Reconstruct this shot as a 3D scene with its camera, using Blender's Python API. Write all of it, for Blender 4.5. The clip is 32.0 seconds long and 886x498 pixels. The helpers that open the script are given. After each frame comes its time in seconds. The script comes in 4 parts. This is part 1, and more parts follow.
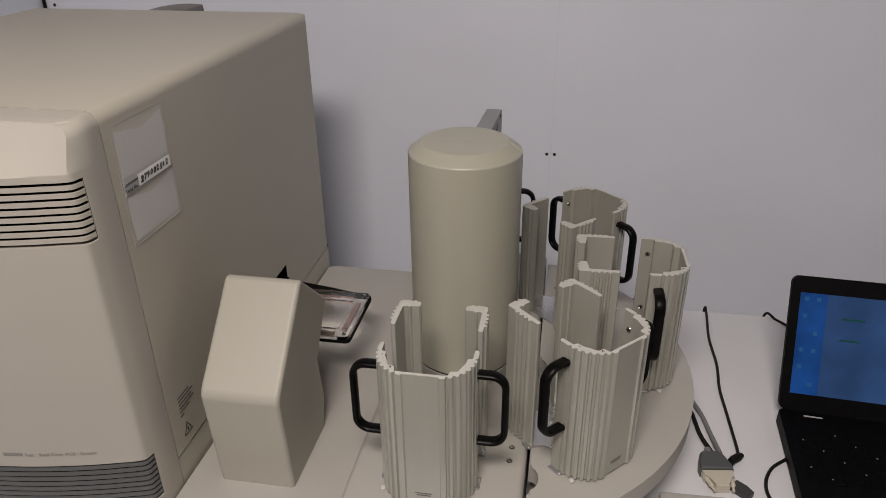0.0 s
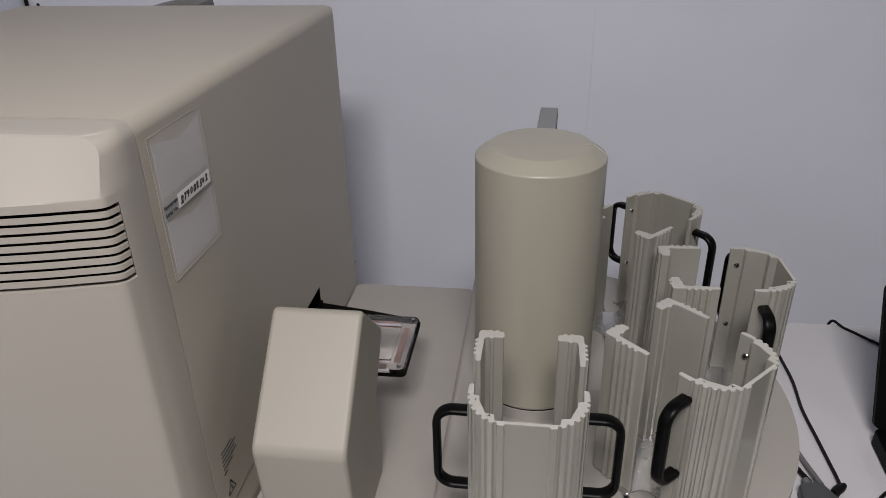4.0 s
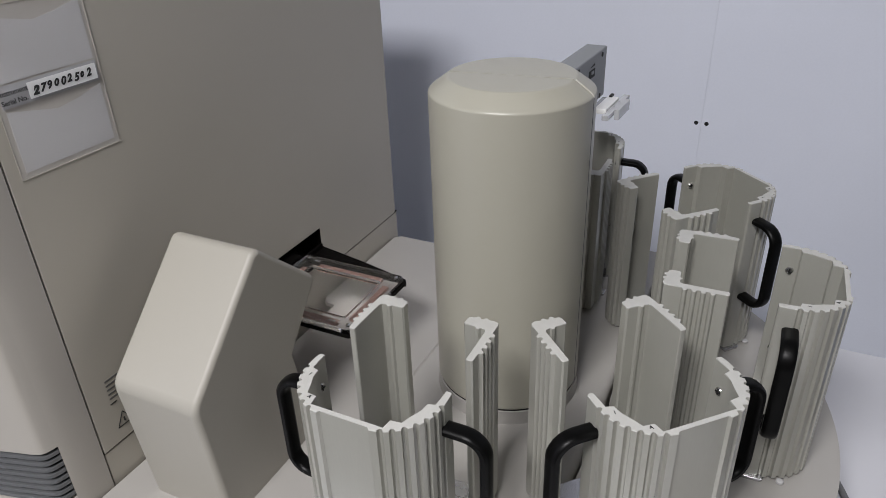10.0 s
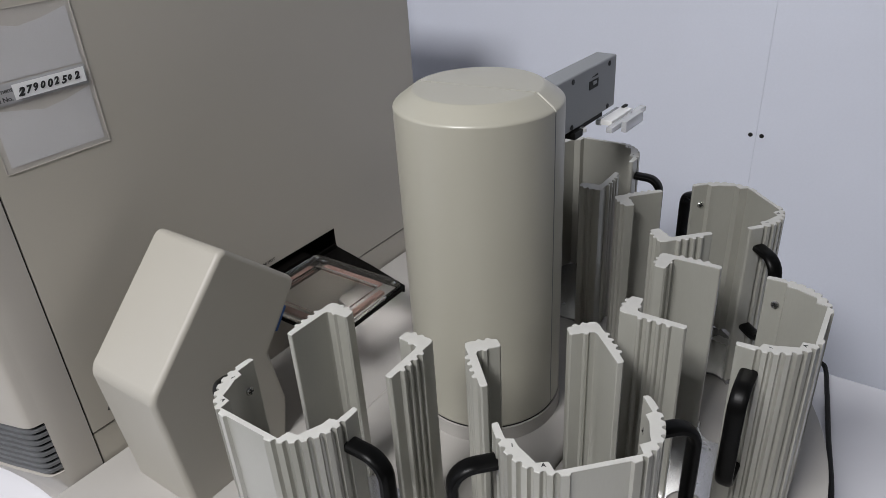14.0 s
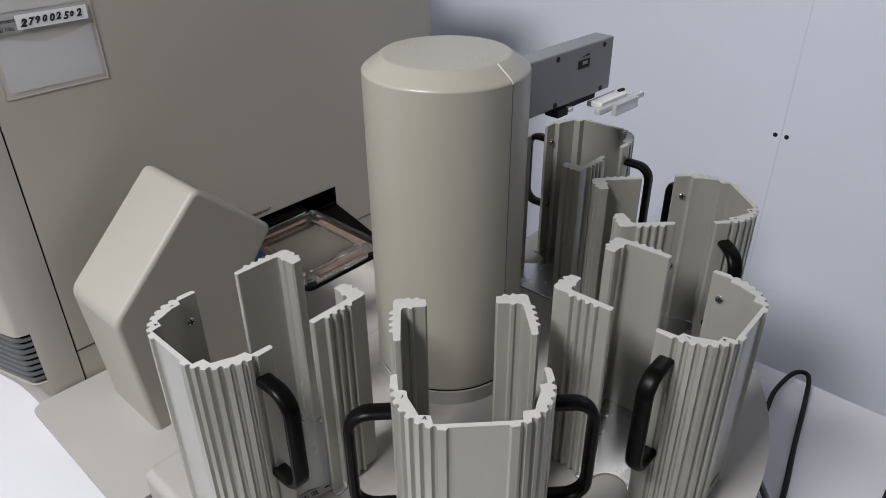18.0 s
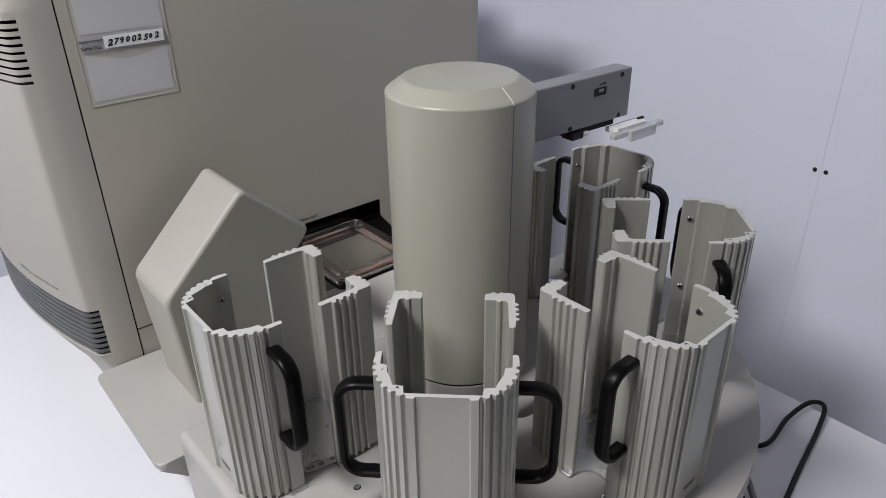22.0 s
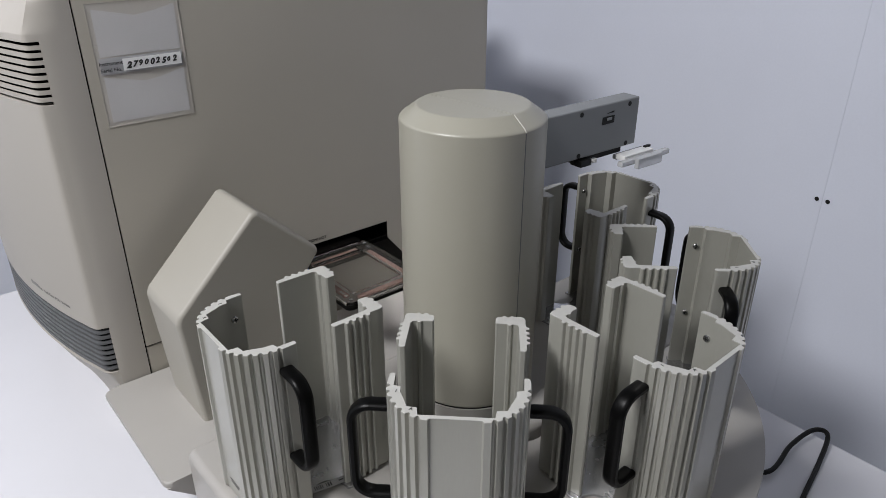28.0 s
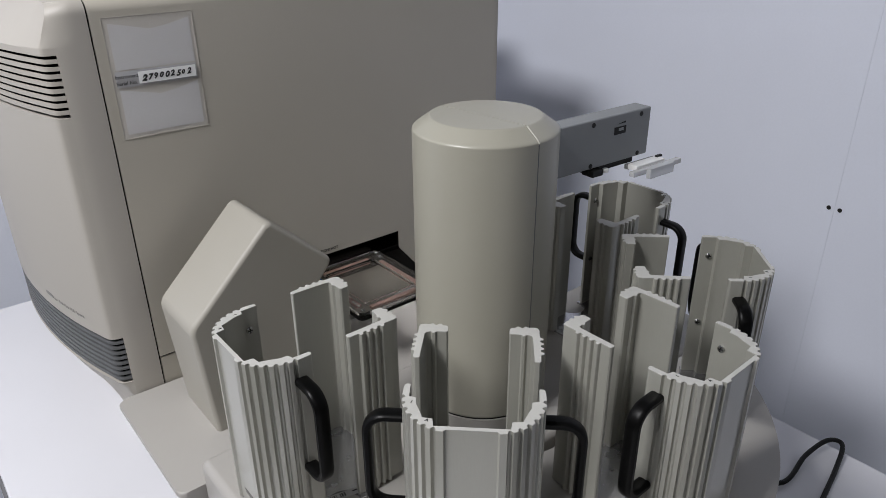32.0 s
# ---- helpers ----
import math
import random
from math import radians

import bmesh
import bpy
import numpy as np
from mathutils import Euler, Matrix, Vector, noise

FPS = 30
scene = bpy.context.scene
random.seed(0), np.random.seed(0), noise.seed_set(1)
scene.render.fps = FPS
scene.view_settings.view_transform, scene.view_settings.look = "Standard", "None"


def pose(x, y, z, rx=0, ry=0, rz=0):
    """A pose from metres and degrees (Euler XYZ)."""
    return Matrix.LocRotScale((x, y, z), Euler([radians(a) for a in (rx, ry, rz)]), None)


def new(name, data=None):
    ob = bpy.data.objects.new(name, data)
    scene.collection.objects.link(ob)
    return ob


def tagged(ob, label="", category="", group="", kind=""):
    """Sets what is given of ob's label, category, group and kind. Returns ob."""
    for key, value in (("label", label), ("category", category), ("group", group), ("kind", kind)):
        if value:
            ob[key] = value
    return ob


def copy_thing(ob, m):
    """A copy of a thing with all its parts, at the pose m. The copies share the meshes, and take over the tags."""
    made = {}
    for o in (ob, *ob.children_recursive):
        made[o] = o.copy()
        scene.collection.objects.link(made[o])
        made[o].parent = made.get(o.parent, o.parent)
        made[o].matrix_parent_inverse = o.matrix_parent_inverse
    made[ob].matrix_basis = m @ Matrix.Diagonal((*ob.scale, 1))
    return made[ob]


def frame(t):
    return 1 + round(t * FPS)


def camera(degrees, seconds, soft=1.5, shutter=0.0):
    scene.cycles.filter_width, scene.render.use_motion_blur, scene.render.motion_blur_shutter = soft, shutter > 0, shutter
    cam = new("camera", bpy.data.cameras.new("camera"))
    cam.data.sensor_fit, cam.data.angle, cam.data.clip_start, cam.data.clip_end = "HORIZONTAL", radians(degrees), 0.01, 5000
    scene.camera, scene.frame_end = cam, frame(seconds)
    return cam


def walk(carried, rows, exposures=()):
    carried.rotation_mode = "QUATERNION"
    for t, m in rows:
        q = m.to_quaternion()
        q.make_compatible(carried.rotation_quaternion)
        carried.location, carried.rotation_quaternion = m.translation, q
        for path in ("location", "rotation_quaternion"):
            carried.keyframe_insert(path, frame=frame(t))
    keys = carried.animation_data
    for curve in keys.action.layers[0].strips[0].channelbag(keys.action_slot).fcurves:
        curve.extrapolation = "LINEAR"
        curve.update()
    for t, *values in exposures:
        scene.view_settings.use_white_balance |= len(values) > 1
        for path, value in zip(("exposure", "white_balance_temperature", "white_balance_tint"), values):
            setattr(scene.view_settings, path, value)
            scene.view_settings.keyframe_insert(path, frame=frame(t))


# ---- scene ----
cam = camera(63.7, 32.0, soft=0.4)
METRES, EYE, TILT, LEAN, TURN = 1.496, 1.644, 0.0, 0.0, 10.1
ROWS = [
    (0.0, 0.0023, 0.0013, 0.0017, -0.05, -27.21, 0.66),
    (0.5, 0.0008, -0.0000, 0.0014, 0.46, -26.13, 0.58),
    (1.0, -0.0010, 0.0001, 0.0003, 0.16, -27.29, 0.66),
    (1.5, -0.0063, 0.0017, -0.0012, 0.21, -27.43, 0.55),
    (2.0, -0.0136, 0.0053, -0.0061, -0.45, -27.67, 0.73),
    (2.5, -0.0196, 0.0052, -0.0050, -0.71, -27.17, 0.79),
    (4.5, -0.1107, 0.1251, -0.0293, -3.31, -27.22, 0.78),
    (5.0, -0.1603, 0.1776, -0.0385, -5.00, -28.77, 0.32),
    (5.5, -0.1949, 0.2392, -0.0497, -8.51, -29.84, 1.26),
    (6.0, -0.1619, 0.2779, -0.0631, -6.41, -30.97, 1.00),
    (6.5, -0.1228, 0.2980, -0.0646, -1.72, -31.84, 1.64),
    (7.0, -0.0994, 0.2999, -0.0672, 1.89, -34.41, 1.95),
    (7.5, -0.0921, 0.2965, -0.0690, 1.84, -33.26, 2.38),
    (8.0, -0.0707, 0.2848, -0.0747, 2.22, -30.97, 2.60),
    (8.5, -0.0501, 0.2512, -0.0753, 2.93, -30.63, 3.47),
    (9.0, -0.0267, 0.2054, -0.0772, 2.59, -30.36, 3.29),
    (9.5, 0.0407, 0.1810, -0.0811, 11.34, -28.00, 1.25),
    (10.0, 0.0974, 0.1800, -0.0819, 15.78, -29.00, 1.86),
    (10.5, 0.0887, 0.1886, -0.0822, 11.95, -29.03, 3.03),
    (11.0, 0.1040, 0.1988, -0.0841, 14.78, -28.82, 2.49),
    (11.5, 0.1488, 0.2173, -0.0884, 21.20, -29.73, 1.44),
    (12.0, 0.1683, 0.2203, -0.0817, 23.74, -29.66, 2.42),
    (12.5, 0.1726, 0.2219, -0.0813, 25.07, -29.41, 3.18),
    (13.0, 0.1723, 0.2234, -0.0827, 24.60, -29.21, 3.22),
    (13.5, 0.1747, 0.2173, -0.0796, 24.46, -29.16, 2.99),
    (14.0, 0.1764, 0.2197, -0.0803, 24.84, -28.92, 3.26),
    (14.5, 0.1780, 0.2175, -0.0794, 24.57, -28.75, 2.87),
    (15.0, 0.1835, 0.2113, -0.0802, 24.23, -27.86, 2.80),
    (15.5, 0.1869, 0.2070, -0.0805, 24.25, -27.60, 2.65),
    (17.5, 0.1890, 0.2154, -0.0836, 25.05, -28.99, 2.23),
    (18.0, 0.2412, 0.2396, -0.0855, 32.39, -30.40, 0.54),
    (18.5, 0.2791, 0.2607, -0.0915, 38.25, -30.94, 1.72),
    (19.0, 0.2892, 0.2643, -0.0925, 40.29, -31.18, 1.61),
    (19.5, 0.2981, 0.2510, -0.0879, 41.52, -30.48, 1.87),
    (20.0, 0.3039, 0.2412, -0.0840, 40.90, -29.73, 1.57),
    (20.5, 0.3062, 0.2355, -0.0811, 40.47, -29.50, 1.27),
    (21.0, 0.3053, 0.2347, -0.0825, 40.43, -29.13, 1.24),
    (21.5, 0.3074, 0.2340, -0.0795, 39.85, -28.55, 1.27),
    (22.0, 0.3076, 0.2290, -0.0788, 39.74, -27.91, 0.89),
    (22.5, 0.3054, 0.2273, -0.0779, 39.76, -28.09, 0.65),
    (23.0, 0.3046, 0.2269, -0.0774, 39.73, -27.77, 0.42),
    (23.5, 0.3036, 0.2261, -0.0778, 39.61, -27.55, 0.22),
    (24.0, 0.3038, 0.2257, -0.0771, 39.53, -27.43, 0.21),
    (24.5, 0.3057, 0.2252, -0.0763, 39.41, -27.08, 0.26),
    (25.0, 0.3060, 0.2234, -0.0754, 39.34, -26.76, 0.16),
    (25.5, 0.3039, 0.2227, -0.0754, 39.49, -26.87, -0.10),
    (27.5, 0.3036, 0.2202, -0.0739, 39.84, -26.46, -0.04),
    (28.0, 0.3047, 0.2192, -0.0743, 39.99, -26.19, 0.04),
    (28.5, 0.3044, 0.2180, -0.0736, 39.86, -26.00, 0.01),
    (29.0, 0.3035, 0.2180, -0.0729, 39.89, -26.07, -0.03),
    (29.5, 0.3033, 0.2183, -0.0726, 39.82, -26.24, -0.04),
    (30.0, 0.3033, 0.2185, -0.0737, 39.91, -25.96, 0.15),
    (30.5, 0.3041, 0.2184, -0.0745, 39.86, -25.84, 0.21),
    (31.0, 0.3044, 0.2186, -0.0743, 39.83, -25.76, 0.26),
    (31.5, 0.3039, 0.2180, -0.0734, 39.95, -25.70, 0.29),
    (32.0, 0.3023, 0.2161, -0.0721, 40.47, -25.53, 0.42),
]
EXPOSURES = [(0.0, -0.18, 7200, 16), (1.2, -0.18, 7100, 16), (2.5, -0.18, 6950, 16), (4.8, -0.3, 6600, 15), (5.8, -0.48, 6500, 15), (6.2, -0.38, 6400, 15), (6.6, -0.12, 6400, 15), (7.5, -0.06, 6350, 15), (8.2, 0.05, 6350, 14), (9.0, 0.0, 6350, 14), (10.0, 0.2, 6330, 13), (13.0, 0.27, 6300, 12), (20.0, 0.28, 6280, 12), (25.0, 0.22, 6250, 12), (32.0, 0.18, 6270, 12)]
walk(cam, [(t, pose(0, 0, EYE, TILT, LEAN, TURN) @ pose(METRES * x, METRES * y, METRES * z, 90 + pitch, roll, yaw)) for t, x, y, z, yaw, pitch, roll in ROWS], EXPOSURES)

# ---- light ----
world = bpy.data.worlds.new("world")
scene.world = world
world.use_nodes = True
world.node_tree.nodes["Background"].inputs[0].default_value = (0.8, 0.88, 1.0, 1)
world.node_tree.nodes["Background"].inputs[1].default_value = 0.01


def area_lamp(x, y, z, sx, sy, watts, colour):
    data = bpy.data.lights.new("ceiling_lamp", "AREA")
    data.shape, data.size, data.size_y, data.energy, data.color = "RECTANGLE", sx, sy, watts, colour
    ob = new("ceiling_lamp", data)
    ob.matrix_world = pose(x, y, z)
    return ob


# First lamp placed from the wall shadow; the other three are added fill.
LAMPS = [(-0.12, -0.50, 49.0), (1.68, -0.50, 5.5), (-0.12, -2.90, 1.0), (1.68, -2.90, 1.0)]
for lx, ly, watts in LAMPS:
    area_lamp(lx, ly, 2.655, 0.60, 0.48, watts, (1.0, 0.985, 0.96))


# ---- materials ----
def material(name, colour, rough=0.5, metal=0.0, vary=0.06, scale=9.0, grain=900.0, bump=0.02, spec=0.5, coat=0.0, stretch=(1, 1, 1)):
    m = bpy.data.materials.new(name)
    m.use_nodes = True
    nt = m.node_tree
    b = nt.nodes["Principled BSDF"]
    b.inputs["Roughness"].default_value = rough
    b.inputs["Metallic"].default_value = metal
    b.inputs["Specular IOR Level"].default_value = spec
    b.inputs["Coat Weight"].default_value, b.inputs["Coat Roughness"].default_value = coat, 0.12
    co = nt.nodes.new("ShaderNodeTexCoord")
    mp = nt.nodes.new("ShaderNodeMapping")
    mp.inputs["Scale"].default_value = stretch
    nt.links.new(co.outputs["Object"], mp.inputs["Vector"])
    big = nt.nodes.new("ShaderNodeTexNoise")
    big.inputs["Scale"].default_value, big.inputs["Detail"].default_value = scale, 6.0
    small = nt.nodes.new("ShaderNodeTexNoise")
    small.inputs["Scale"].default_value, small.inputs["Detail"].default_value = grain, 2.0
    for n in (big, small):
        nt.links.new(mp.outputs[0], n.inputs["Vector"])
    ramp = nt.nodes.new("ShaderNodeMapRange")
    ramp.inputs[1].default_value, ramp.inputs[2].default_value = 0.3, 0.7
    ramp.inputs[3].default_value, ramp.inputs[4].default_value = 1.0 - vary, 1.0 + vary * 0.4
    nt.links.new(big.outputs[0], ramp.inputs[0])
    ramp2 = nt.nodes.new("ShaderNodeMapRange")
    ramp2.inputs[1].default_value, ramp2.inputs[2].default_value = 0.3, 0.7
    ramp2.inputs[3].default_value, ramp2.inputs[4].default_value = 1.0 - vary * 0.4, 1.0
    nt.links.new(small.outputs[0], ramp2.inputs[0])
    mul = nt.nodes.new("ShaderNodeMath")
    mul.operation = "MULTIPLY"
    nt.links.new(ramp.outputs[0], mul.inputs[0])
    nt.links.new(ramp2.outputs[0], mul.inputs[1])
    mix = nt.nodes.new("ShaderNodeVectorMath")
    mix.operation = "SCALE"
    mix.inputs[0].default_value = colour
    nt.links.new(mul.outputs[0], mix.inputs["Scale"])
    nt.links.new(mix.outputs[0], b.inputs["Base Color"])
    rr = nt.nodes.new("ShaderNodeMapRange")
    rr.inputs[3].default_value, rr.inputs[4].default_value = max(rough - 0.07, 0.02), min(rough + 0.07, 1.0)
    nt.links.new(big.outputs[0], rr.inputs[0])
    nt.links.new(rr.outputs[0], b.inputs["Roughness"])
    if bump:
        bp = nt.nodes.new("ShaderNodeBump")
        bp.inputs["Strength"].default_value, bp.inputs["Distance"].default_value = bump, 0.002
        nt.links.new(small.outputs[0], bp.inputs["Height"])
        nt.links.new(bp.outputs[0], b.inputs["Normal"])
    return m


def glass(name, colour, rough=0.05, ior=1.45, weight=1.0, alpha=1.0):
    m = bpy.data.materials.new(name)
    m.use_nodes = True
    b = m.node_tree.nodes["Principled BSDF"]
    b.inputs["Base Color"].default_value = (*colour, 1)
    b.inputs["Roughness"].default_value, b.inputs["IOR"].default_value = rough, ior
    b.inputs["Transmission Weight"].default_value, b.inputs["Alpha"].default_value = weight, alpha
    return m


def glow(name, colour, strength, uneven=0.0):
    m = bpy.data.materials.new(name)
    m.use_nodes = True
    nt = m.node_tree
    b = nt.nodes["Principled BSDF"]
    b.inputs["Base Color"].default_value = (*[c * 0.3 for c in colour], 1)
    b.inputs["Emission Color"].default_value = (*colour, 1)
    b.inputs["Emission Strength"].default_value = strength
    b.inputs["Roughness"].default_value = 0.3
    b.inputs["Specular IOR Level"].default_value = 0.15
    if uneven:
        co = nt.nodes.new("ShaderNodeTexCoord")
        n = nt.nodes.new("ShaderNodeTexNoise")
        n.inputs["Scale"].default_value, n.inputs["Detail"].default_value = 14.0, 3.0
        r = nt.nodes.new("ShaderNodeMapRange")
        r.inputs[1].default_value, r.inputs[2].default_value = 0.35, 0.65
        r.inputs[3].default_value, r.inputs[4].default_value = strength * (1 - uneven), strength * (1 + uneven)
        nt.links.new(co.outputs["Object"], n.inputs["Vector"])
        nt.links.new(n.outputs[0], r.inputs[0])
        nt.links.new(r.outputs[0], b.inputs["Emission Strength"])
    return m


M_WALL = material("wall_paint", (0.76, 0.79, 0.888), 0.55, vary=0.04, scale=3.0, grain=260.0, bump=0.05)
# Near-black on purpose: unseen walls that should bounce little light.
M_FAR = material("far_wall_darkened", (0.13, 0.13, 0.13), 0.7, vary=0.05, scale=3.0, grain=200.0, bump=0.05)
# Unseen ceiling and floor, coloured dark to deepen the shadows.
M_CEIL = material("ceiling_tile_darkened", (0.22, 0.22, 0.215), 0.9, vary=0.05, scale=6, grain=90, bump=0.3)
M_FLOOR = material("floor_vinyl_darkened", (0.12, 0.12, 0.118), 0.35, vary=0.2, scale=12, grain=160)
M_BENCH = material("bench_laminate", (0.61, 0.61, 0.64), 0.35, vary=0.02, scale=5, grain=500, bump=0.01)
M_BENCH_EDGE = material("bench_edge", (0.12, 0.12, 0.125), 0.5)
M_STEEL = material("bench_frame_paint", (0.55, 0.55, 0.55), 0.4)
M_BODY = material("instrument_plastic", (0.445, 0.416, 0.356), 0.45, vary=0.03, scale=4, grain=1400, bump=0.03)
M_FASCIA = material("fascia_plastic", (0.394, 0.370, 0.332), 0.5, vary=0.03, scale=4, grain=1400, bump=0.03)
M_CREAM = material("robot_plastic", (0.356, 0.343, 0.286), 0.33, vary=0.03, scale=4, grain=1500, bump=0.03)
# Paler than the column plastic: the seam's highlight put into its colour.
M_SEAM_GLINT = material("seam_highlight", (0.50, 0.485, 0.43), 0.3, vary=0.05, scale=30)
M_COVER = material("cover_plastic", (0.361, 0.343, 0.300), 0.52, vary=0.03, scale=6, grain=1500, bump=0.03)
M_BASE = material("base_plastic", (0.360, 0.345, 0.322), 0.42, vary=0.04, scale=5, grain=1500, bump=0.03)
M_ALU = material("painted_aluminium", (0.374, 0.370, 0.328), 0.36, metal=0.25, vary=0.06, scale=14, grain=700, bump=0.02, stretch=(1, 1, 0.15), spec=0.5, coat=0.5)
M_CUT = material("cut_aluminium", (0.47, 0.465, 0.435), 0.45, vary=0.06, scale=60, grain=1500, bump=0.03)
M_PLATE = material("bare_aluminium", (0.56, 0.56, 0.58), 0.26, metal=0.85, vary=0.08, scale=30, grain=900)
M_BLACK = material("black_handle", (0.003, 0.003, 0.003), 0.36, vary=0.25, scale=40, grain=1200, bump=0.04, spec=0.11)
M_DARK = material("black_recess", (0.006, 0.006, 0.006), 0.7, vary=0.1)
M_VOID = material("black_void", (0.002, 0.002, 0.002), 0.9, vary=0.1, spec=0.05)
M_TRAY = material("black_tray", (0.003, 0.0026, 0.0023), 0.6, vary=0.3, scale=40, spec=0.06)
M_SLAT = material("grey_slat", (0.10, 0.103, 0.106), 0.45, vary=0.06, scale=20)
M_ARM = material("arm_grey", (0.235, 0.245, 0.25), 0.45, vary=0.05, scale=20, grain=1200, bump=0.03)
M_CHROME = material("screw_steel", (0.6, 0.6, 0.6), 0.22, metal=1.0, vary=0.1, scale=80)
M_WHITE = material("white_plastic", (0.82, 0.82, 0.81), 0.4, vary=0.03)
M_PAPER = material("paper", (0.47, 0.465, 0.465), 0.7, vary=0.03)
M_LABEL = material("label_paper", (0.86, 0.86, 0.85), 0.6, vary=0.02)
M_SLEEVE_LABEL = material("grey_print", (0.40, 0.40, 0.41), 0.6, vary=0.03)
M_INK = material("ink", (0.02, 0.02, 0.02), 0.6, vary=0.1)
M_GREYINK = material("grey_ink", (0.13, 0.125, 0.12), 0.6, vary=0.1)
M_PRINT = material("faded_print", (0.235, 0.225, 0.215), 0.6, vary=0.1)
M_PINK = material("pink_foam", (0.40, 0.245, 0.205), 0.8, vary=0.15, scale=60)
M_BLUE = material("blue_plastic", (0.02, 0.09, 0.30), 0.35)
M_LAPTOP = material("laptop_shell", (0.0032, 0.0032, 0.0036), 0.5, vary=0.2, scale=60, grain=1800, bump=0.05, spec=0.06)
M_KEY = material("laptop_key", (0.0032, 0.0032, 0.0036), 0.6, vary=0.2, spec=0.04)
M_KEYMARK = material("key_print", (0.30, 0.30, 0.31), 0.6)
M_CABLE = material("black_cable", (0.006, 0.006, 0.006), 0.5, spec=0.2)
M_GREYCABLE = material("grey_cable", (0.16, 0.16, 0.165), 0.5)
M_IVORY = material("ivory_connector", (0.50, 0.46, 0.385), 0.5)
M_ACRYLIC = glass("clear_acrylic", (0.97, 0.955, 0.945), 0.08, 1.45, 1.0)
M_WINDOW = glass("clear_window", (0.97, 0.96, 0.94), 0.04, 1.45, 1.0)
M_FILM = glass("clear_film", (0.98, 0.98, 0.98), 0.10, 1.3, 1.0, 0.30)
M_RIM = material("welded_film_edge", (0.395, 0.37, 0.33), 0.5, vary=0.2, scale=60)
M_FINGER = glass("translucent_finger", (0.86, 0.87, 0.88), 0.25, 1.4, 0.6)
M_LIGHT = glow("lamp_diffuser", (1.0, 0.98, 0.95), 0.5)


# ---- mesh tools ----
def part(name, bm, mat, parent=None, label="", smooth=35.0):
    me = bpy.data.meshes.new(name)
    bmesh.ops.recalc_face_normals(bm, faces=bm.faces)
    bm.to_mesh(me)
    bm.free()
    me.materials.append(mat)
    ob = new(name, me)
    if smooth:
        me.shade_smooth()
        me.set_sharp_from_angle(angle=radians(smooth))
        flat = ob.modifiers.new("face_weighted_normals", "WEIGHTED_NORMAL")
        flat.mode, flat.keep_sharp = "FACE_AREA", True
    if parent is not None:
        ob.parent = parent
    if label:
        ob["label"] = label
    return ob


def empty(name, x=0.0, y=0.0, z=0.0, rz=0.0):
    ob = new(name)
    ob.empty_display_size = 0.05
    ob.matrix_basis = pose(x, y, z, 0, 0, rz)
    return ob


def block(x0, x1, y0, y1, z0, z1, bevel=0.0, seg=2, bm=None):
    bm = bm or bmesh.new()
    made = bmesh.ops.create_cube(bm, size=1.0)["verts"]
    for v in made:
        v.co = Vector((x0 + (v.co.x + 0.5) * (x1 - x0), y0 + (v.co.y + 0.5) * (y1 - y0), z0 + (v.co.z + 0.5) * (z1 - z0)))
    if bevel:
        es = list({e for v in made for e in v.link_edges})
        bmesh.ops.bevel(bm, geom=es, offset=bevel, segments=seg, profile=0.5, affect="EDGES")
    return bm


def prism(points, z0, z1, bevel=0.0, seg=2, bm=None):
    """An upright prism over a plan outline."""
    bm = bm or bmesh.new()
    lo = [bm.verts.new((x, y, z0)) for x, y in points]
    hi = [bm.verts.new((x, y, z1)) for x, y in points]
    n = len(points)
    faces = [bm.faces.new(lo[::-1]), bm.faces.new(hi)]
    for i in range(n):
        faces.append(bm.faces.new((lo[i], lo[(i + 1) % n], hi[(i + 1) % n], hi[i])))
    if bevel:
        es = [e for e in faces[1].edges]
        bmesh.ops.bevel(bm, geom=es, offset=bevel, segments=seg, profile=0.5, affect="EDGES", clamp_overlap=True)
    return bm


def tube(path, r, sides=10, bm=None, closed_ends=True):
    bm = bm or bmesh.new()
    pts = [Vector(p) for p in path]
    rings = []
    up = Vector((0.0123, 0.021, 1)).normalized()
    for i, p in enumerate(pts):
        d = (pts[min(i + 1, len(pts) - 1)] - pts[max(i - 1, 0)]).normalized()
        a = d.cross(up)
        if a.length < 0.05:
            a = d.cross(Vector((1, 0.1, 0)))
        a.normalize()
        if rings and a.dot(last) < 0:
            a = -a
        last = a
        b = d.cross(a)
        rings.append([bm.verts.new(p + r * (math.cos(2 * math.pi * k / sides) * a + math.sin(2 * math.pi * k / sides) * b)) for k in range(sides)])
    for q, s in zip(rings, rings[1:]):
        for k in range(sides):
            bm.faces.new((q[k], q[(k + 1) % sides], s[(k + 1) % sides], s[k]))
    if closed_ends:
        bm.faces.new(rings[0])
        bm.faces.new(rings[-1][::-1])
    return bm


def smooth_path(points, steps=8):
    """A Catmull-Rom curve through the points."""
    p = [Vector(q) for q in points]
    p = [2 * p[0] - p[1]] + p + [2 * p[-1] - p[-2]]
    out = []
    for i in range(1, len(p) - 2):
        for k in range(steps):
            t = k / steps
            out.append(0.5 * ((2 * p[i]) + (p[i + 1] - p[i - 1]) * t + (2 * p[i - 1] - 5 * p[i] + 4 * p[i + 1] - p[i + 2]) * t * t + (3 * p[i] - p[i - 1] - 3 * p[i + 1] + p[i + 2]) * t ** 3))
    out.append(p[-2])
    return out


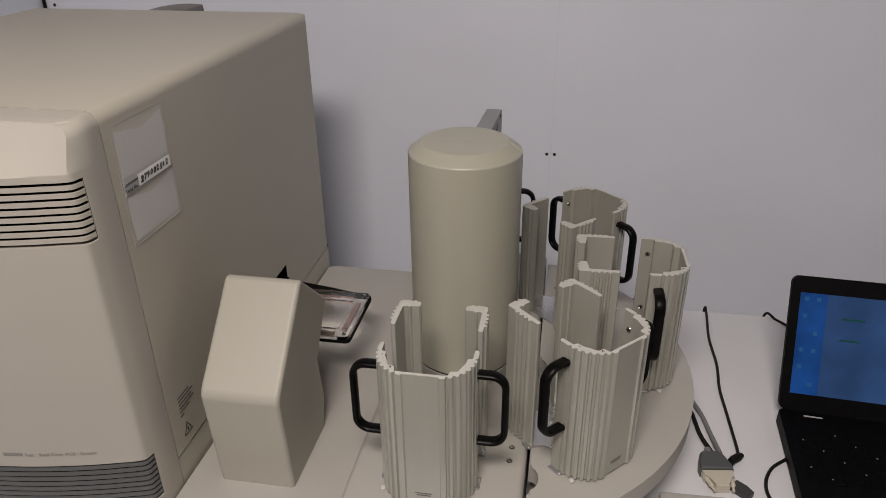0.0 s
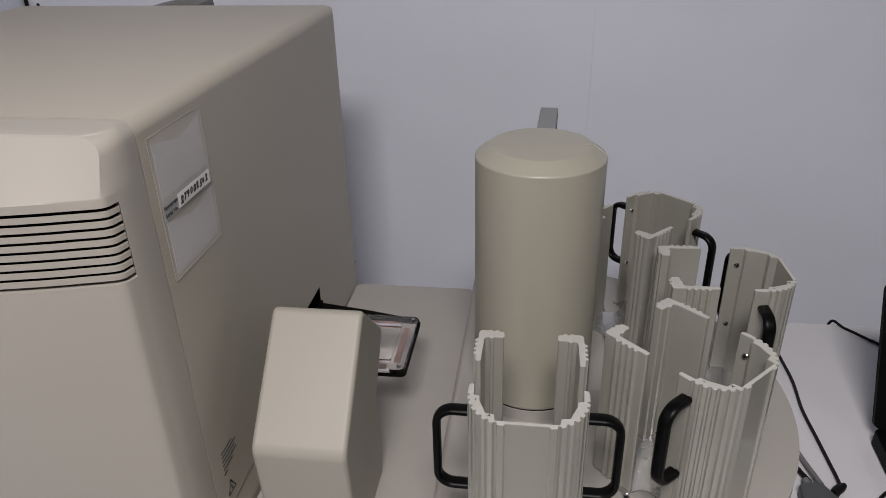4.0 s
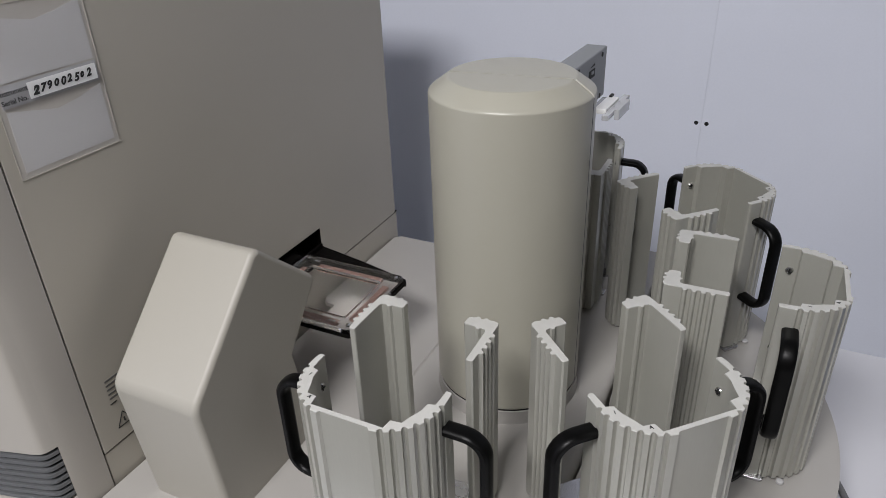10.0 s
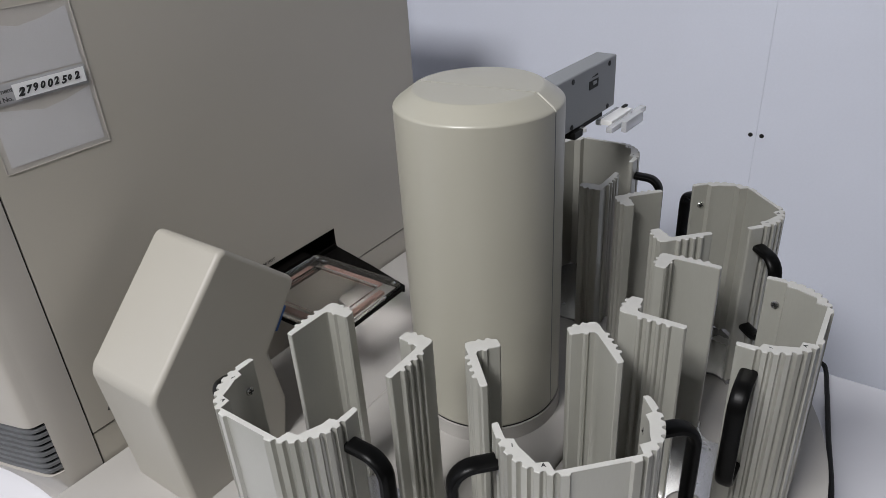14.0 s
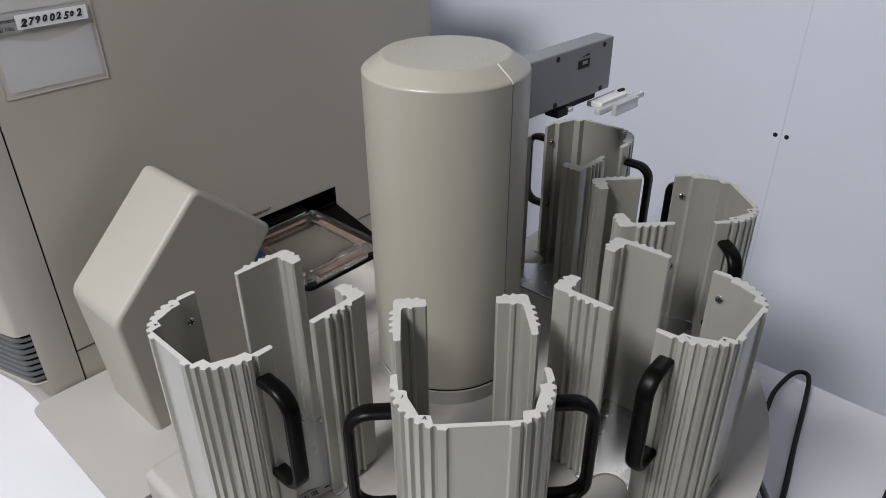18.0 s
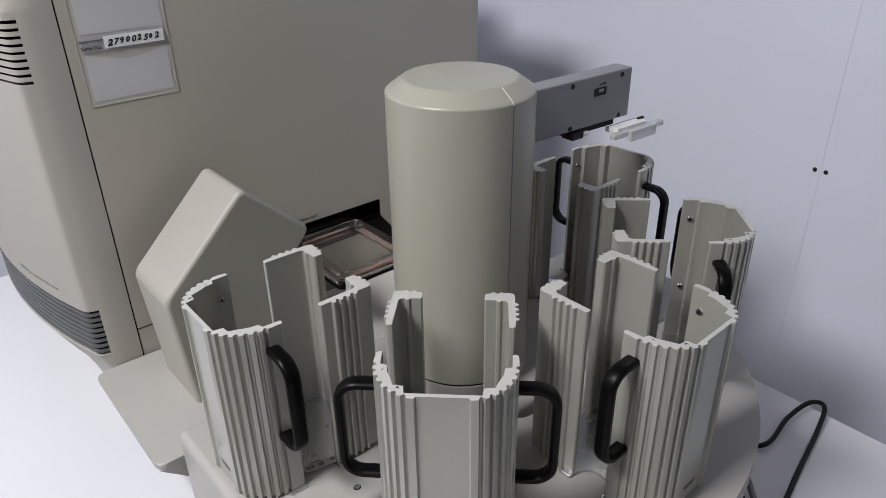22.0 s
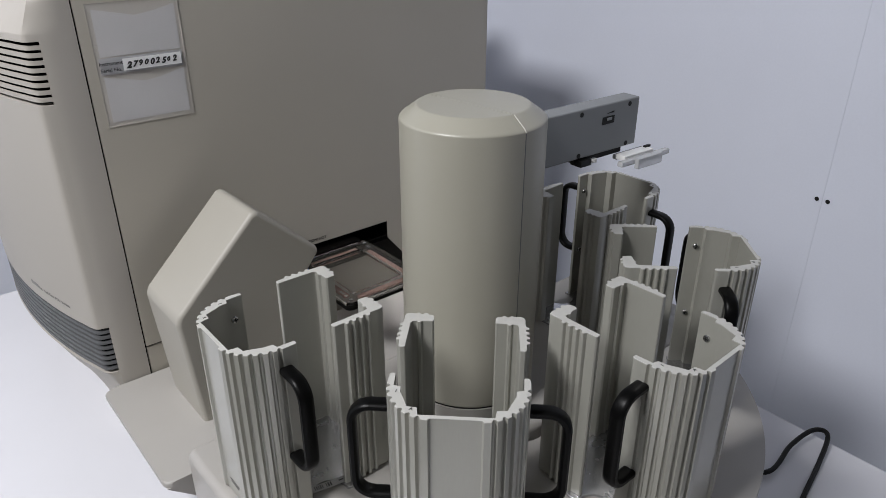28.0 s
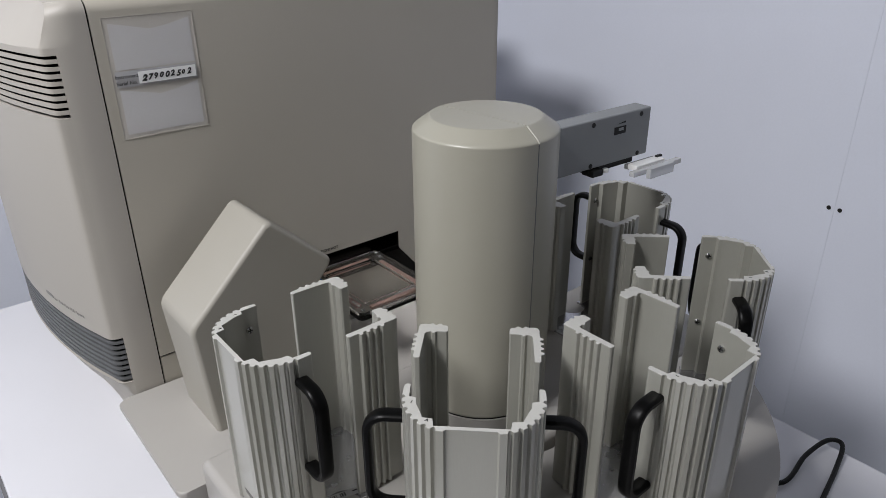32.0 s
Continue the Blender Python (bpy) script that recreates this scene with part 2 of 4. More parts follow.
def lathe(profile, cx=0.0, cy=0.0, sides=64, bm=None):
    bm = bm or bmesh.new()
    rings = []
    for r, z in profile:
        if r < 1e-6:
            rings.append([bm.verts.new((cx, cy, z))])
        else:
            rings.append([bm.verts.new((cx + r * math.cos(2 * math.pi * k / sides), cy + r * math.sin(2 * math.pi * k / sides), z)) for k in range(sides)])
    for q, s in zip(rings, rings[1:]):
        for k in range(sides):
            j = (k + 1) % sides
            if len(q) == 1 and len(s) > 1:
                bm.faces.new((q[0], s[j], s[k]))
            elif len(s) == 1 and len(q) > 1:
                bm.faces.new((q[k], q[j], s[0]))
            elif len(q) > 1:
                bm.faces.new((q[k], q[j], s[j], s[k]))
    return bm


def lettering(name, text, size, mat, m, parent=None, bold=0.0, label="", lean=0.0):
    """Flat letters lying in the plane of the pose m."""
    cu = bpy.data.curves.new(name, "FONT")
    cu.body, cu.size, cu.extrude, cu.offset, cu.shear = text, size, 0.0001, bold, lean
    tmp = new(name + "_text", cu)
    bpy.context.view_layer.update()
    me = bpy.data.meshes.new_from_object(tmp.evaluated_get(bpy.context.evaluated_depsgraph_get()))
    bpy.data.objects.remove(tmp)
    me.materials.clear()
    me.materials.append(mat)
    me.transform(m)
    ob = new(name, me)
    if parent is not None:
        ob.parent = parent
    if label:
        ob["label"] = label
    return ob


def moved(bm, m):
    bmesh.ops.transform(bm, matrix=m, verts=bm.verts)
    return bm


def screw_head(m, r=0.003):
    """A pan-head screw with a cross slot, its face along the pose's z."""
    bm = lathe([(0, -0.001), (r, -0.001), (r, 0.0006), (r * 0.8, 0.0016), (r * 0.3, 0.002), (0, 0.002)], sides=14)
    return moved(bm, m)


def screw_slot(m, r=0.003):
    bm = block(-r * 0.65, r * 0.65, -r * 0.13, r * 0.13, 0.0014, 0.0023)
    block(-r * 0.13, r * 0.13, -r * 0.65, r * 0.65, 0.0014, 0.0022, bm=bm)
    return moved(bm, m)


BENCH = 0.9

# ---- the room ----
def slab(name, x0, x1, y0, y1, z0, z1, mat, label, cat):
    return tagged(part(name, block(x0, x1, y0, y1, z0, z1), mat, smooth=0), label, cat, kind="structure")


slab("floor", -1.4, 4.2, -4.2, 1.7, -0.1, 0.0, M_FLOOR, "unseen vinyl laboratory floor, darkened to cut bounce light", "floor")
slab("ceiling", -1.4, 4.2, -4.2, 1.7, 2.7, 2.8, M_CEIL, "unseen ceiling with light panels, darkened to cut bounce light", "ceiling")
WN = 1.546
wall_n = tagged(part("wall_north", block(-1.214, -0.0310, WN, WN + 0.12, 0.0, 2.7), M_WALL, smooth=0), "pale grey-white painted panel wall behind the bench", "wall", kind="structure")
part("wall_panel", block(-0.0307, 4.0, WN, WN + 0.12, 0.0, 2.7), M_WALL, wall_n)
part("joint_backing", block(-0.0309, -0.0308, WN + 0.0012, WN + 0.05, 0.0, 2.7), M_WALL, wall_n)
slab("wall_west", -1.354, -1.214, -4.0, WN + 0.12, 0.0, 2.7, M_WALL, "pale lavender-white painted side wall", "wall")
# East and south walls stay out of view and only hold back fill light.
slab("wall_east", 4.0, 4.12, -4.0, WN + 0.12, 0.0, 2.7, M_FAR, "unseen side wall, darkened to cut bounce light", "wall")
slab("wall_south", -1.354, 4.12, -4.12, -4.0, 0.0, 2.7, M_FAR, "unseen wall behind the camera, darkened to cut bounce light", "wall")
for hx, hz in ((-0.0395, 1.0993), (-0.0223, 1.0993), (-1.1865, 1.4045)):
    bm = lathe([(0, 0), (0.0032, 0), (0.0036, 0.0006), (0.0032, 0.0012), (0, 0.0012)], sides=18)
    tagged(part("wall_plug", moved(bm, pose(hx, WN, hz, 90)), M_DARK), "small round black plug in the wall", "plug", group="plugs in the wall")

# Panels for all four lamps, out of view; three of them only fill.
for lx, ly, watts in LAMPS:
    fix = tagged(empty("ceiling_light", lx, ly, 2.66), "unseen white square ceiling light panel", "ceiling light", group="ceiling lights")
    bm = bmesh.new()
    for a, b, c, d in ((-0.335, -0.30, -0.275, 0.275), (0.30, 0.335, -0.275, 0.275), (-0.30, 0.30, -0.275, -0.24), (-0.30, 0.30, 0.24, 0.275)):
        block(a, b, c, d, 0.0, 0.04, bm=bm)
    part("frame", bm, M_WHITE, fix)
    part("diffuser", block(-0.30, 0.30, -0.24, 0.24, 0.012, 0.02), M_LIGHT, fix)

# ---- the bench ----
bench = tagged(empty("lab_bench", 0.3, 0.8, 0.0), "white laminate laboratory bench standing off the wall", "bench")
BX0, BX1, BY0, BY1 = -0.962, 1.75, 0.40, 1.248
def at_bench(bm):
    return moved(bm, pose(-0.3, -0.8, 0))
part("worktop", at_bench(block(BX0, BX1, BY0, BY1, BENCH - 0.03, BENCH, 0.003)), M_BENCH, bench)
part("front_edge", at_bench(block(BX0, BX1, BY0 - 0.004, BY0, BENCH - 0.03, BENCH - 0.003)), M_BENCH_EDGE, bench, "dark edge band")
for px in (BX0 + 0.03, BX1 - 0.08):
    for py in (BY0 + 0.03, BY1 - 0.08):
        part("leg", at_bench(block(px, px + 0.05, py, py + 0.05, 0.0, BENCH - 0.03, 0.003)), M_STEEL, bench)
part("rail", at_bench(block(BX0 + 0.08, BX1 - 0.08, BY1 - 0.07, BY1 - 0.04, BENCH - 0.1, BENCH - 0.03)), M_STEEL, bench)

# ---- the analysing instrument ----
IX0, IX1, IY0, IY1, IZ1 = -0.960, -0.444, 0.6030, 1.197, 1.455
ICX = (IX0 + IX1) / 2
inst = tagged(empty("laboratory_instrument", ICX, 0.9, BENCH), "large beige bench instrument with louvred front and open side tray", "instrument")
def at_inst(bm):
    return moved(bm, pose(-ICX, -0.9, -BENCH))


def rounded_outline(x0, x1, y0, y1, r, n=5):
    out = []
    for cx, cy, a0 in ((x1 - r, y1 - r, 0), (x0 + r, y1 - r, 90), (x0 + r, y0 + r, 180), (x1 - r, y0 + r, 270)):
        for k in range(n + 1):
            a = radians(a0 + 90 * k / n)
            out.append((cx + r * math.cos(a), cy + r * math.sin(a)))
    return out


# the housing: an arch-topped shell, with the slot for the tray cut out of its right side
def housing():
    r, n = 0.014, 6
    prof = [(IX0, BENCH + 0.115), (IX0, IZ1 - r)]
    prof += [(IX0 + r - r * math.cos(radians(90 * k / n)), IZ1 - r + r * math.sin(radians(90 * k / n))) for k in range(1, n + 1)]
    prof += [(IX1 - r + r * math.sin(radians(90 * k / n)), IZ1 - r + r * math.cos(radians(90 * k / n))) for k in range(n + 1)]
    prof += [(IX1, 1.082), (IX1, 1.034), (IX1, BENCH + 0.115)]
    ys = [IY0, 0.768, 0.988, IY1 - 0.012, IY1 - 0.004, IY1]
    ins = [0, 0, 0, 0, 0.003, 0.012]
    bm = bmesh.new()
    cols = []
    for y, e in zip(ys, ins):
        cols.append([bm.verts.new((min(max(x, IX0 + e), IX1 - e), y, min(z, IZ1 - e))) for x, z in prof])
    last = len(prof) - 1
    for j in range(len(ys) - 1):
        for i in range(last):
            if j == 1 and i == last - 2:
                continue
            bm.faces.new((cols[j][i], cols[j][i + 1], cols[j + 1][i + 1], cols[j + 1][i]))
        bm.faces.new((cols[j][last], cols[j][0], cols[j + 1][0], cols[j + 1][last]))
    bm.faces.new(cols[0][::-1])
    bm.faces.new(cols[-1])
    # the four walls of the slot
    q = [cols[1][last - 2], cols[2][last - 2], cols[2][last - 1], cols[1][last - 1]]
    inn = [bm.verts.new((v.co.x - 0.09, v.co.y, v.co.z)) for v in q]
    for k in range(4):
        bm.faces.new((q[k], q[(k + 1) % 4], inn[(k + 1) % 4], inn[k]))
    bm.faces.new(inn)
    return bm


part("housing", at_inst(housing()), M_BODY, inst)
for x0, x1, y0, y1, z0, z1 in ((IX1 - 0.088, IX1 - 0.080, 0.769, 0.987, 1.035, 1.081), (IX1 - 0.080, IX1 - 0.0006, 0.7685, 0.9875, 1.0806, 1.0816), (IX1 - 0.080, IX1 - 0.0006, 0.7685, 0.9875, 1.0344, 1.0354), (IX1 - 0.080, IX1 - 0.0006, 0.7684, 0.7694, 1.0356, 1.0804), (IX1 - 0.080, IX1 - 0.0006, 0.9866, 0.9876, 1.0356, 1.0804)):
    part("slot_lining", at_inst(block(x0, x1, y0, y1, z0, z1)), M_TRAY, inst, "matt black slot lining")
part("plinth", at_inst(block(IX0 + 0.002, IX1 - 0.0008, IY0 - 0.0002, IY1 - 0.003, BENCH + 0.012, BENCH + 0.113, 0.0015)), M_BODY, inst)
for fx in (IX0 + 0.05, IX1 - 0.05):
    for fy in (IY0 + 0.06, IY1 - 0.06):
        part("rubber_foot", at_inst(lathe([(0, BENCH), (0.017, BENCH), (0.019, BENCH + 0.012), (0, BENCH + 0.012)], fx, fy, 20)), M_BLACK, inst)


# the front fascia: bowed in plan, cut back at the corners, with two louvres
def plan_line():
    """From the right seam round the front to the left seam."""
    half = [(IX1, 0.6012), (IX1, 0.590), (IX1 - 0.0004, 0.578), (IX1 - 0.0014, 0.570), (IX1 - 0.0026, 0.5652), (IX1 - 0.0027, 0.5646), (IX1 - 0.0037, 0.5598), (IX1 - 0.0050, 0.5553), (IX1 - 0.0063, 0.5532), (IX1 - 0.0081, 0.5516), (IX1 - 0.0112, 0.5500), (IX1 - 0.0185, 0.5475), (IX1 - 0.034, 0.5432)]
    R, y0, n = 1.02, 0.511, 10
    w = (IX1 - 0.048) - ICX
    for k in range(n + 1):
        dx = w * (1 - k / n)
        half.append((ICX + dx, y0 + (R - math.sqrt(R * R - dx * dx)) * 1.28))
    return half + [(2 * ICX - x, y) for x, y in half[-2::-1]]


LINE = plan_line()


def inset(pt, e, side_e=None, under=False):
    """The plan point drawn in towards the middle of the machine by e, and sideways by side_e."""
    x, y = pt
    if under:
        return (x, max(y, min(y + e, 0.5665)))
    side = min(max((x - ICX) / (IX1 - 0.006 - ICX), -1), 1)
    return (x - (e if side_e is None else side_e) * (side ** 7 if abs(side) < 0.99 else side), min(y + e * (1.0 if y < 0.568 else 0.0), 0.6015))


VENT0 = 5
FACE_TOP = 0.568


def fascia():
    levels = [(BENCH + 0.004, 0.045, 0), (0.93, 0.034, 0), (0.960, 0.016, 0), (0.985, 0.004, 0), (0.9925, 0.0, 0), (0.993, 0.0, 1), (1.0573, 0.0, 1), (1.0577, 0.0, 0), (1.12, 0.0, 0), (1.22, 0.0, 0), (1.33, 0, 0), (1.3358, 0, 0), (1.3362, 0, 1), (1.40119, 0, 1), (1.4016, 0.0, 0)]
    levels += [(z, 0.0, 0) for z in (1.4085, 1.4100, 1.4180, 1.4260, 1.4330, 1.4390, 1.4420, 1.4445, 1.4467, 1.4486, 1.4503, 1.4515, 1.4526, 1.4535, 1.4542, 1.4547, 1.4550)]
    bm = bmesh.new()
    rows = []
    n = len(LINE)
    for z, e, vent in levels:
        pts = []
        lean = min(max((z - 1.4085) / (1.4515 - 1.4085), 0.0), 1.0)
        roll = min(max((z - 1.4515) / 0.0035, 0.0), 1.0)
        round_top = 0.014 - math.sqrt(max(0.014 ** 2 - (z - IZ1 + 0.014) ** 2, 0)) if z > IZ1 - 0.014 else None
        up = min(max((z - 1.4375) / 0.0140, 0.0), 1.0)
        corner_in = 0.0160 * (1 - math.sqrt(1 - up * up))
        for i, p in enumerate(LINE):
            j = min(i, n - 1 - i)
            d = e + (0.009 if vent and j >= VENT0 else 0.0)
            side = round_top if j < 9 else (corner_in if z > 1.4085 else None)
            x, y = inset(p, d, side if side is not None else d, z < 0.9924)
            if z > 1.4085 and j >= 9:
                y = y + max(0.0, FACE_TOP - y) * lean
                y += (0.6012 - y) * roll ** 4
            elif z > 1.4515:
                y += (0.6012 - y) * roll ** 4
            pts.append((x, y))
        if z > 1.4085:
            # the flanks run from the leaning face back to the sides
            w = min((z - 1.4085) / 0.010, 1.0)
            for flip in (0, 1):
                at = (lambda j: n - 1 - j) if flip else (lambda j: j)
                (x1, y1), (x9, y9) = pts[at(1)], pts[at(9)]
                for j in range(2, 9):
                    q = (j - 1) / 8
                    x, y = pts[at(j)]
                    pts[at(j)] = (x + (x1 + (x9 - x1) * q * q - x) * w, y + (y1 + (y9 - y1) * q - y) * w)
        rows.append([bm.verts.new((x, y, z)) for x, y in pts])
    for a, b in zip(rows, rows[1:]):
        for i in range(n - 1):
            bm.faces.new((a[i], a[i + 1], b[i + 1], b[i]))
    back0 = [bm.verts.new((x, 0.6014, BENCH + 0.004)) for x in (IX1 - 0.0005, IX0 + 0.0005)]
    bm.faces.new(rows[0] + [back0[1], back0[0]])
    bm.faces.new([v for v in rows[-1]][::-1])
    return bm


fas = part("front_fascia", at_inst(fascia()), M_FASCIA, inst, smooth=28)


def strip(z0, z1, out, i0, depth=0.007, tilt=0.0):
    """A louvre blade that follows the bowed front."""
    pts = LINE[i0:len(LINE) - i0]
    bm = bmesh.new()
    rows = []
    for e, z in ((out, z0), (out - tilt, z1), (out + depth, z1), (out + depth, z0)):
        rows.append([bm.verts.new((*inset(p, e), z)) for p in pts])
    for a, b in zip(rows, rows[1:] + rows[:1]):
        for i in range(len(pts) - 1):
            bm.faces.new((a[i], a[i + 1], b[i + 1], b[i]))
    for k in (0, -1):
        bm.faces.new([r[k] for r in rows])
    return bm


for z0, pitch, mat, gap in ((1.3362, 0.0077, M_FASCIA, 0.44), (0.9930, 0.0076, M_SLAT, 0.46)):
    z1 = z0 + pitch * (8 + gap)
    part("louvre_backing", at_inst(strip(z0 + 0.0003, z1 - 0.0003, 0.0080, VENT0, 0.0012)), M_VOID, fas)
    for k in range(8):
        a = z0 + pitch * k + pitch * gap
        part("louvre_blade", at_inst(strip(a, z0 + pitch * (k + 1), 0.0006, VENT0, 0.0026)), mat, fas)

# hairline seams of the side panel
bm = bmesh.new()
arch = [(IX0 + 0.0025, 0.97), (IX0 + 0.0025, IZ1 - 0.0140)]
for k in range(9):
    a = radians(180 - 90 * k / 8)
    arch.append((IX0 + 0.0140 + 0.0115 * math.cos(a), IZ1 - 0.0140 + 0.0115 * math.sin(a)))
arch += [(2 * ICX - x, z) for x, z in arch[::-1]]
va = [bm.verts.new((x, 0.6010, z)) for x, z in arch]
vb = [bm.verts.new((x, 0.6036, z)) for x, z in arch]
bm.faces.new(va)
bm.faces.new(vb[::-1])
for i in range(len(arch)):
    bm.faces.new((va[i], vb[i], vb[(i + 1) % len(arch)], va[(i + 1) % len(arch)]))
part("seam", at_inst(bm), M_VOID, inst, smooth=0)
part("bottom_seam", at_inst(block(IX1 - 0.02, IX1 - 0.001, IY0, 0.74, 1.0136, 1.0150)), M_DARK, inst)
part("bottom_seam", at_inst(block(IX1 - 0.02, IX1 - 0.001, 0.9865, IY1 - 0.002, 1.0136, 1.0150)), M_DARK, inst)
part("panel_seam", at_inst(block(IX1 - 0.02, IX1 - 0.0009, 0.9854, 0.9867, BENCH + 0.03, 1.033)), M_VOID, inst)
part("recessed_panel", at_inst(block(IX1 - 0.02, IX1 - 0.0004, 0.741, 0.9853, BENCH + 0.03, 1.033, 0.001)), M_BODY, inst)
# printed marks on the right side
SIDE = pose(0, 0, 0, 90, 0, 90)


def side_mark(y, z, m=IX1 + 0.0004):
    return pose(m - ICX, y - 0.9, z - BENCH) @ SIDE


lettering("warning_lettering", "CAUTION! HOT", 0.0058, M_INK, side_mark(0.836, 1.0868), inst, 0.0001)
for k, w in enumerate((0.026, 0.034, 0.030, 0.034, 0.022)):
    part("warning_print", at_inst(block(IX1, IX1 + 0.0004, 0.6255, 0.6255 + w, 1.0865 - k * 0.0052, 1.0885 - k * 0.0052)), M_GREYINK, inst)
tri = bmesh.new()
for (y0, z0), (y1, z1) in (((0.6250, 1.030), (0.6430, 1.030)), ((0.6430, 1.030), (0.6340, 1.0455)), ((0.6340, 1.0455), (0.6250, 1.030))):
    tube([(IX1, y0, z0), (IX1, y1, z1)], 0.0006, 6, tri)
tube([(IX1, 0.634, 1.0335), (IX1, 0.634, 1.038)], 0.0009, 6, tri)
part("warning_triangle", at_inst(tri), M_INK, inst)
part("print_dash", at_inst(block(IX1, IX1 + 0.0004, 0.6245, 0.632, 1.060, 1.0612)), M_INK, inst)
# maker's line on the front: a plain bar and the system's name
WORDS = (("Fast", -0.5760), ("Real-Time", -0.5600), ("PCR", -0.5310), ("System", -0.5150))
def front_y(x):
    for (xa, ya), (xb, yb) in zip(LINE, LINE[1:]):
        if xb <= x <= xa:
            return ya + (yb - ya) * (xa - x) / max(xa - xb, 1e-9), math.degrees(math.atan2(ya - yb, xa - xb))
    return 0.511, 0.0


part("model_bar", at_inst(moved(block(0, 0.022, -0.0003, 0.0003, 0, 0.0046), pose(-0.6005, front_y(-0.6005)[0] - 0.0003, 1.0737, 0, 0, front_y(-0.59)[1]))), M_PRINT, inst)
for word, wx in WORDS:
    wy, turn = front_y(wx)[0], front_y(wx + 0.006)[1]
    lettering("system_name", word, 0.0064, M_PRINT, pose(wx - ICX, wy - 0.0006 - 0.9, 1.0735 - BENCH, 90, 0, turn), inst)

# document sleeve on the right side
sleeve = tagged(empty("document_sleeve", IX1, 0.6635, 1.3685), "clear plastic document sleeve with serial label", "document sleeve")
def at_sleeve(bm):
    return moved(bm, pose(-IX1, -0.6635, -1.3685))
part("backing_film", at_sleeve(block(IX1 + 0.0001, IX1 + 0.0003, 0.6145, 0.7125, 1.3025, 1.4345)), material("sleeve_film", (0.425, 0.400, 0.365), 0.35, vary=0.05, scale=25, bump=0.0), sleeve)


def sheet(pts, x):
    bm = bmesh.new()
    a = [bm.verts.new((x, y, z)) for y, z in pts]
    b = [bm.verts.new((x + 0.0002, y, z)) for y, z in pts]
    bm.faces.new(a)
    bm.faces.new(b[::-1])
    for i in range(len(pts)):
        j = (i + 1) % len(pts)
        bm.faces.new((a[i], b[i], b[j], a[j]))
    return at_sleeve(bm)


part("paper_insert", sheet([(0.6195, 1.379), (0.708, 1.379), (0.708, 1.4285), (0.684, 1.4225), (0.663, 1.4195), (0.640, 1.4245), (0.6195, 1.4285)], IX1 + 0.0004), M_PAPER, sleeve)
part("paper_insert", sheet([(0.6195, 1.3075), (0.708, 1.3075), (0.708, 1.3575), (0.684, 1.3515), (0.663, 1.3485), (0.640, 1.3535), (0.6195, 1.3575)], IX1 + 0.0004), M_PAPER, sleeve)
part("label_strip", sheet([(0.6175, 1.360), (0.7085, 1.360), (0.7085, 1.3775), (0.6175, 1.3775)], IX1 + 0.0007), M_SLEEVE_LABEL, sleeve)
part("number_field", sheet([(0.6415, 1.3625), (0.7065, 1.3625), (0.7065, 1.3755), (0.6415, 1.3755)], IX1 + 0.0022), M_LABEL, sleeve)
def sleeve_mark(y, z):
    return pose(0.0026, y - 0.6635, z - 1.3685) @ SIDE
lettering("printed_words", "Instrument", 0.0056, M_INK, sleeve_mark(0.6165, 1.3702) @ pose(0, 0, -0.0003), sleeve, 0.00012)
lettering("printed_words", "Serial No.", 0.0056, M_INK, sleeve_mark(0.6170, 1.3630) @ pose(0, 0, -0.0003), sleeve, 0.00012)
for k, ch in enumerate("279002502"):
    lettering("handwriting", ch, (0.0092, 0.0090, 0.0082, 0.0078, 0.0088, 0.0084, 0.0090, 0.0062, 0.0088)[k], M_INK, sleeve_mark(0.6450 + 0.0064 * k, (1.3652, 1.3656, 1.3662, 1.3668, 1.3660, 1.3666, 1.3658, 1.3672, 1.3664)[k]) @ pose(0, 0, 0, 0, 0, -3 + 3 * (k % 3)), sleeve, 0.00040 + 0.0002 * (k == 0), lean=0.32)
bm = bmesh.new()
film = []
for side in (0.0, 0.0002):
    grid = []
    for i in range(25):
        row = []
        for j in range(33):
            u, v = i / 24, j / 32
            wave = 0.0009 * math.sin(5.1 * u + 7.3 * v + 1.3 * math.sin(9 * u)) + 0.0006 * abs(math.sin(7 * u - 9 * v + 2.0 * math.sin(6 * v)))
            fade = min(1.0, 8 * min(u, 1 - u, v, 1 - v))
            row.append(bm.verts.new((IX1 + 0.0008 + 0.0008 * fade + 0.5 * wave * fade + side, 0.6145 + 0.098 * u, 1.3025 + 0.132 * v)))
        grid.append(row)
    film.append(grid)
    for i in range(24):
        for j in range(32):
            q = (grid[i][j], grid[i + 1][j], grid[i + 1][j + 1], grid[i][j + 1])
            bm.faces.new(q if side else q[::-1])
part("cover_film", at_sleeve(bm), M_FILM, sleeve).visible_shadow = False
bm = bmesh.new()
for a in (((0.6145, 1.3025), (0.7125, 1.3025)), ((0.7125, 1.3025), (0.7125, 1.4345)), ((0.7125, 1.4345), (0.6145, 1.4345)), ((0.6145, 1.4345), (0.6145, 1.3025))):
    tube([(IX1 + 0.0004, *a[0]), (IX1 + 0.0004, *a[1])], 0.0003, 6, bm)
part("welded_rim", at_sleeve(bm), M_RIM, sleeve)

# ---- the tray that comes out of the instrument ----
tray = tagged(empty("plate_tray", -0.355, 0.866, 1.056), "black plate tray with clear frame and pink pads, slid out", "plate tray")
def at_tray(bm):
    return moved(bm, pose(0.355, -0.866, -1.056))
TX0, TX1, TY0, TY1, TZ = -0.430, -0.285, 0.812, 0.936, 1.060


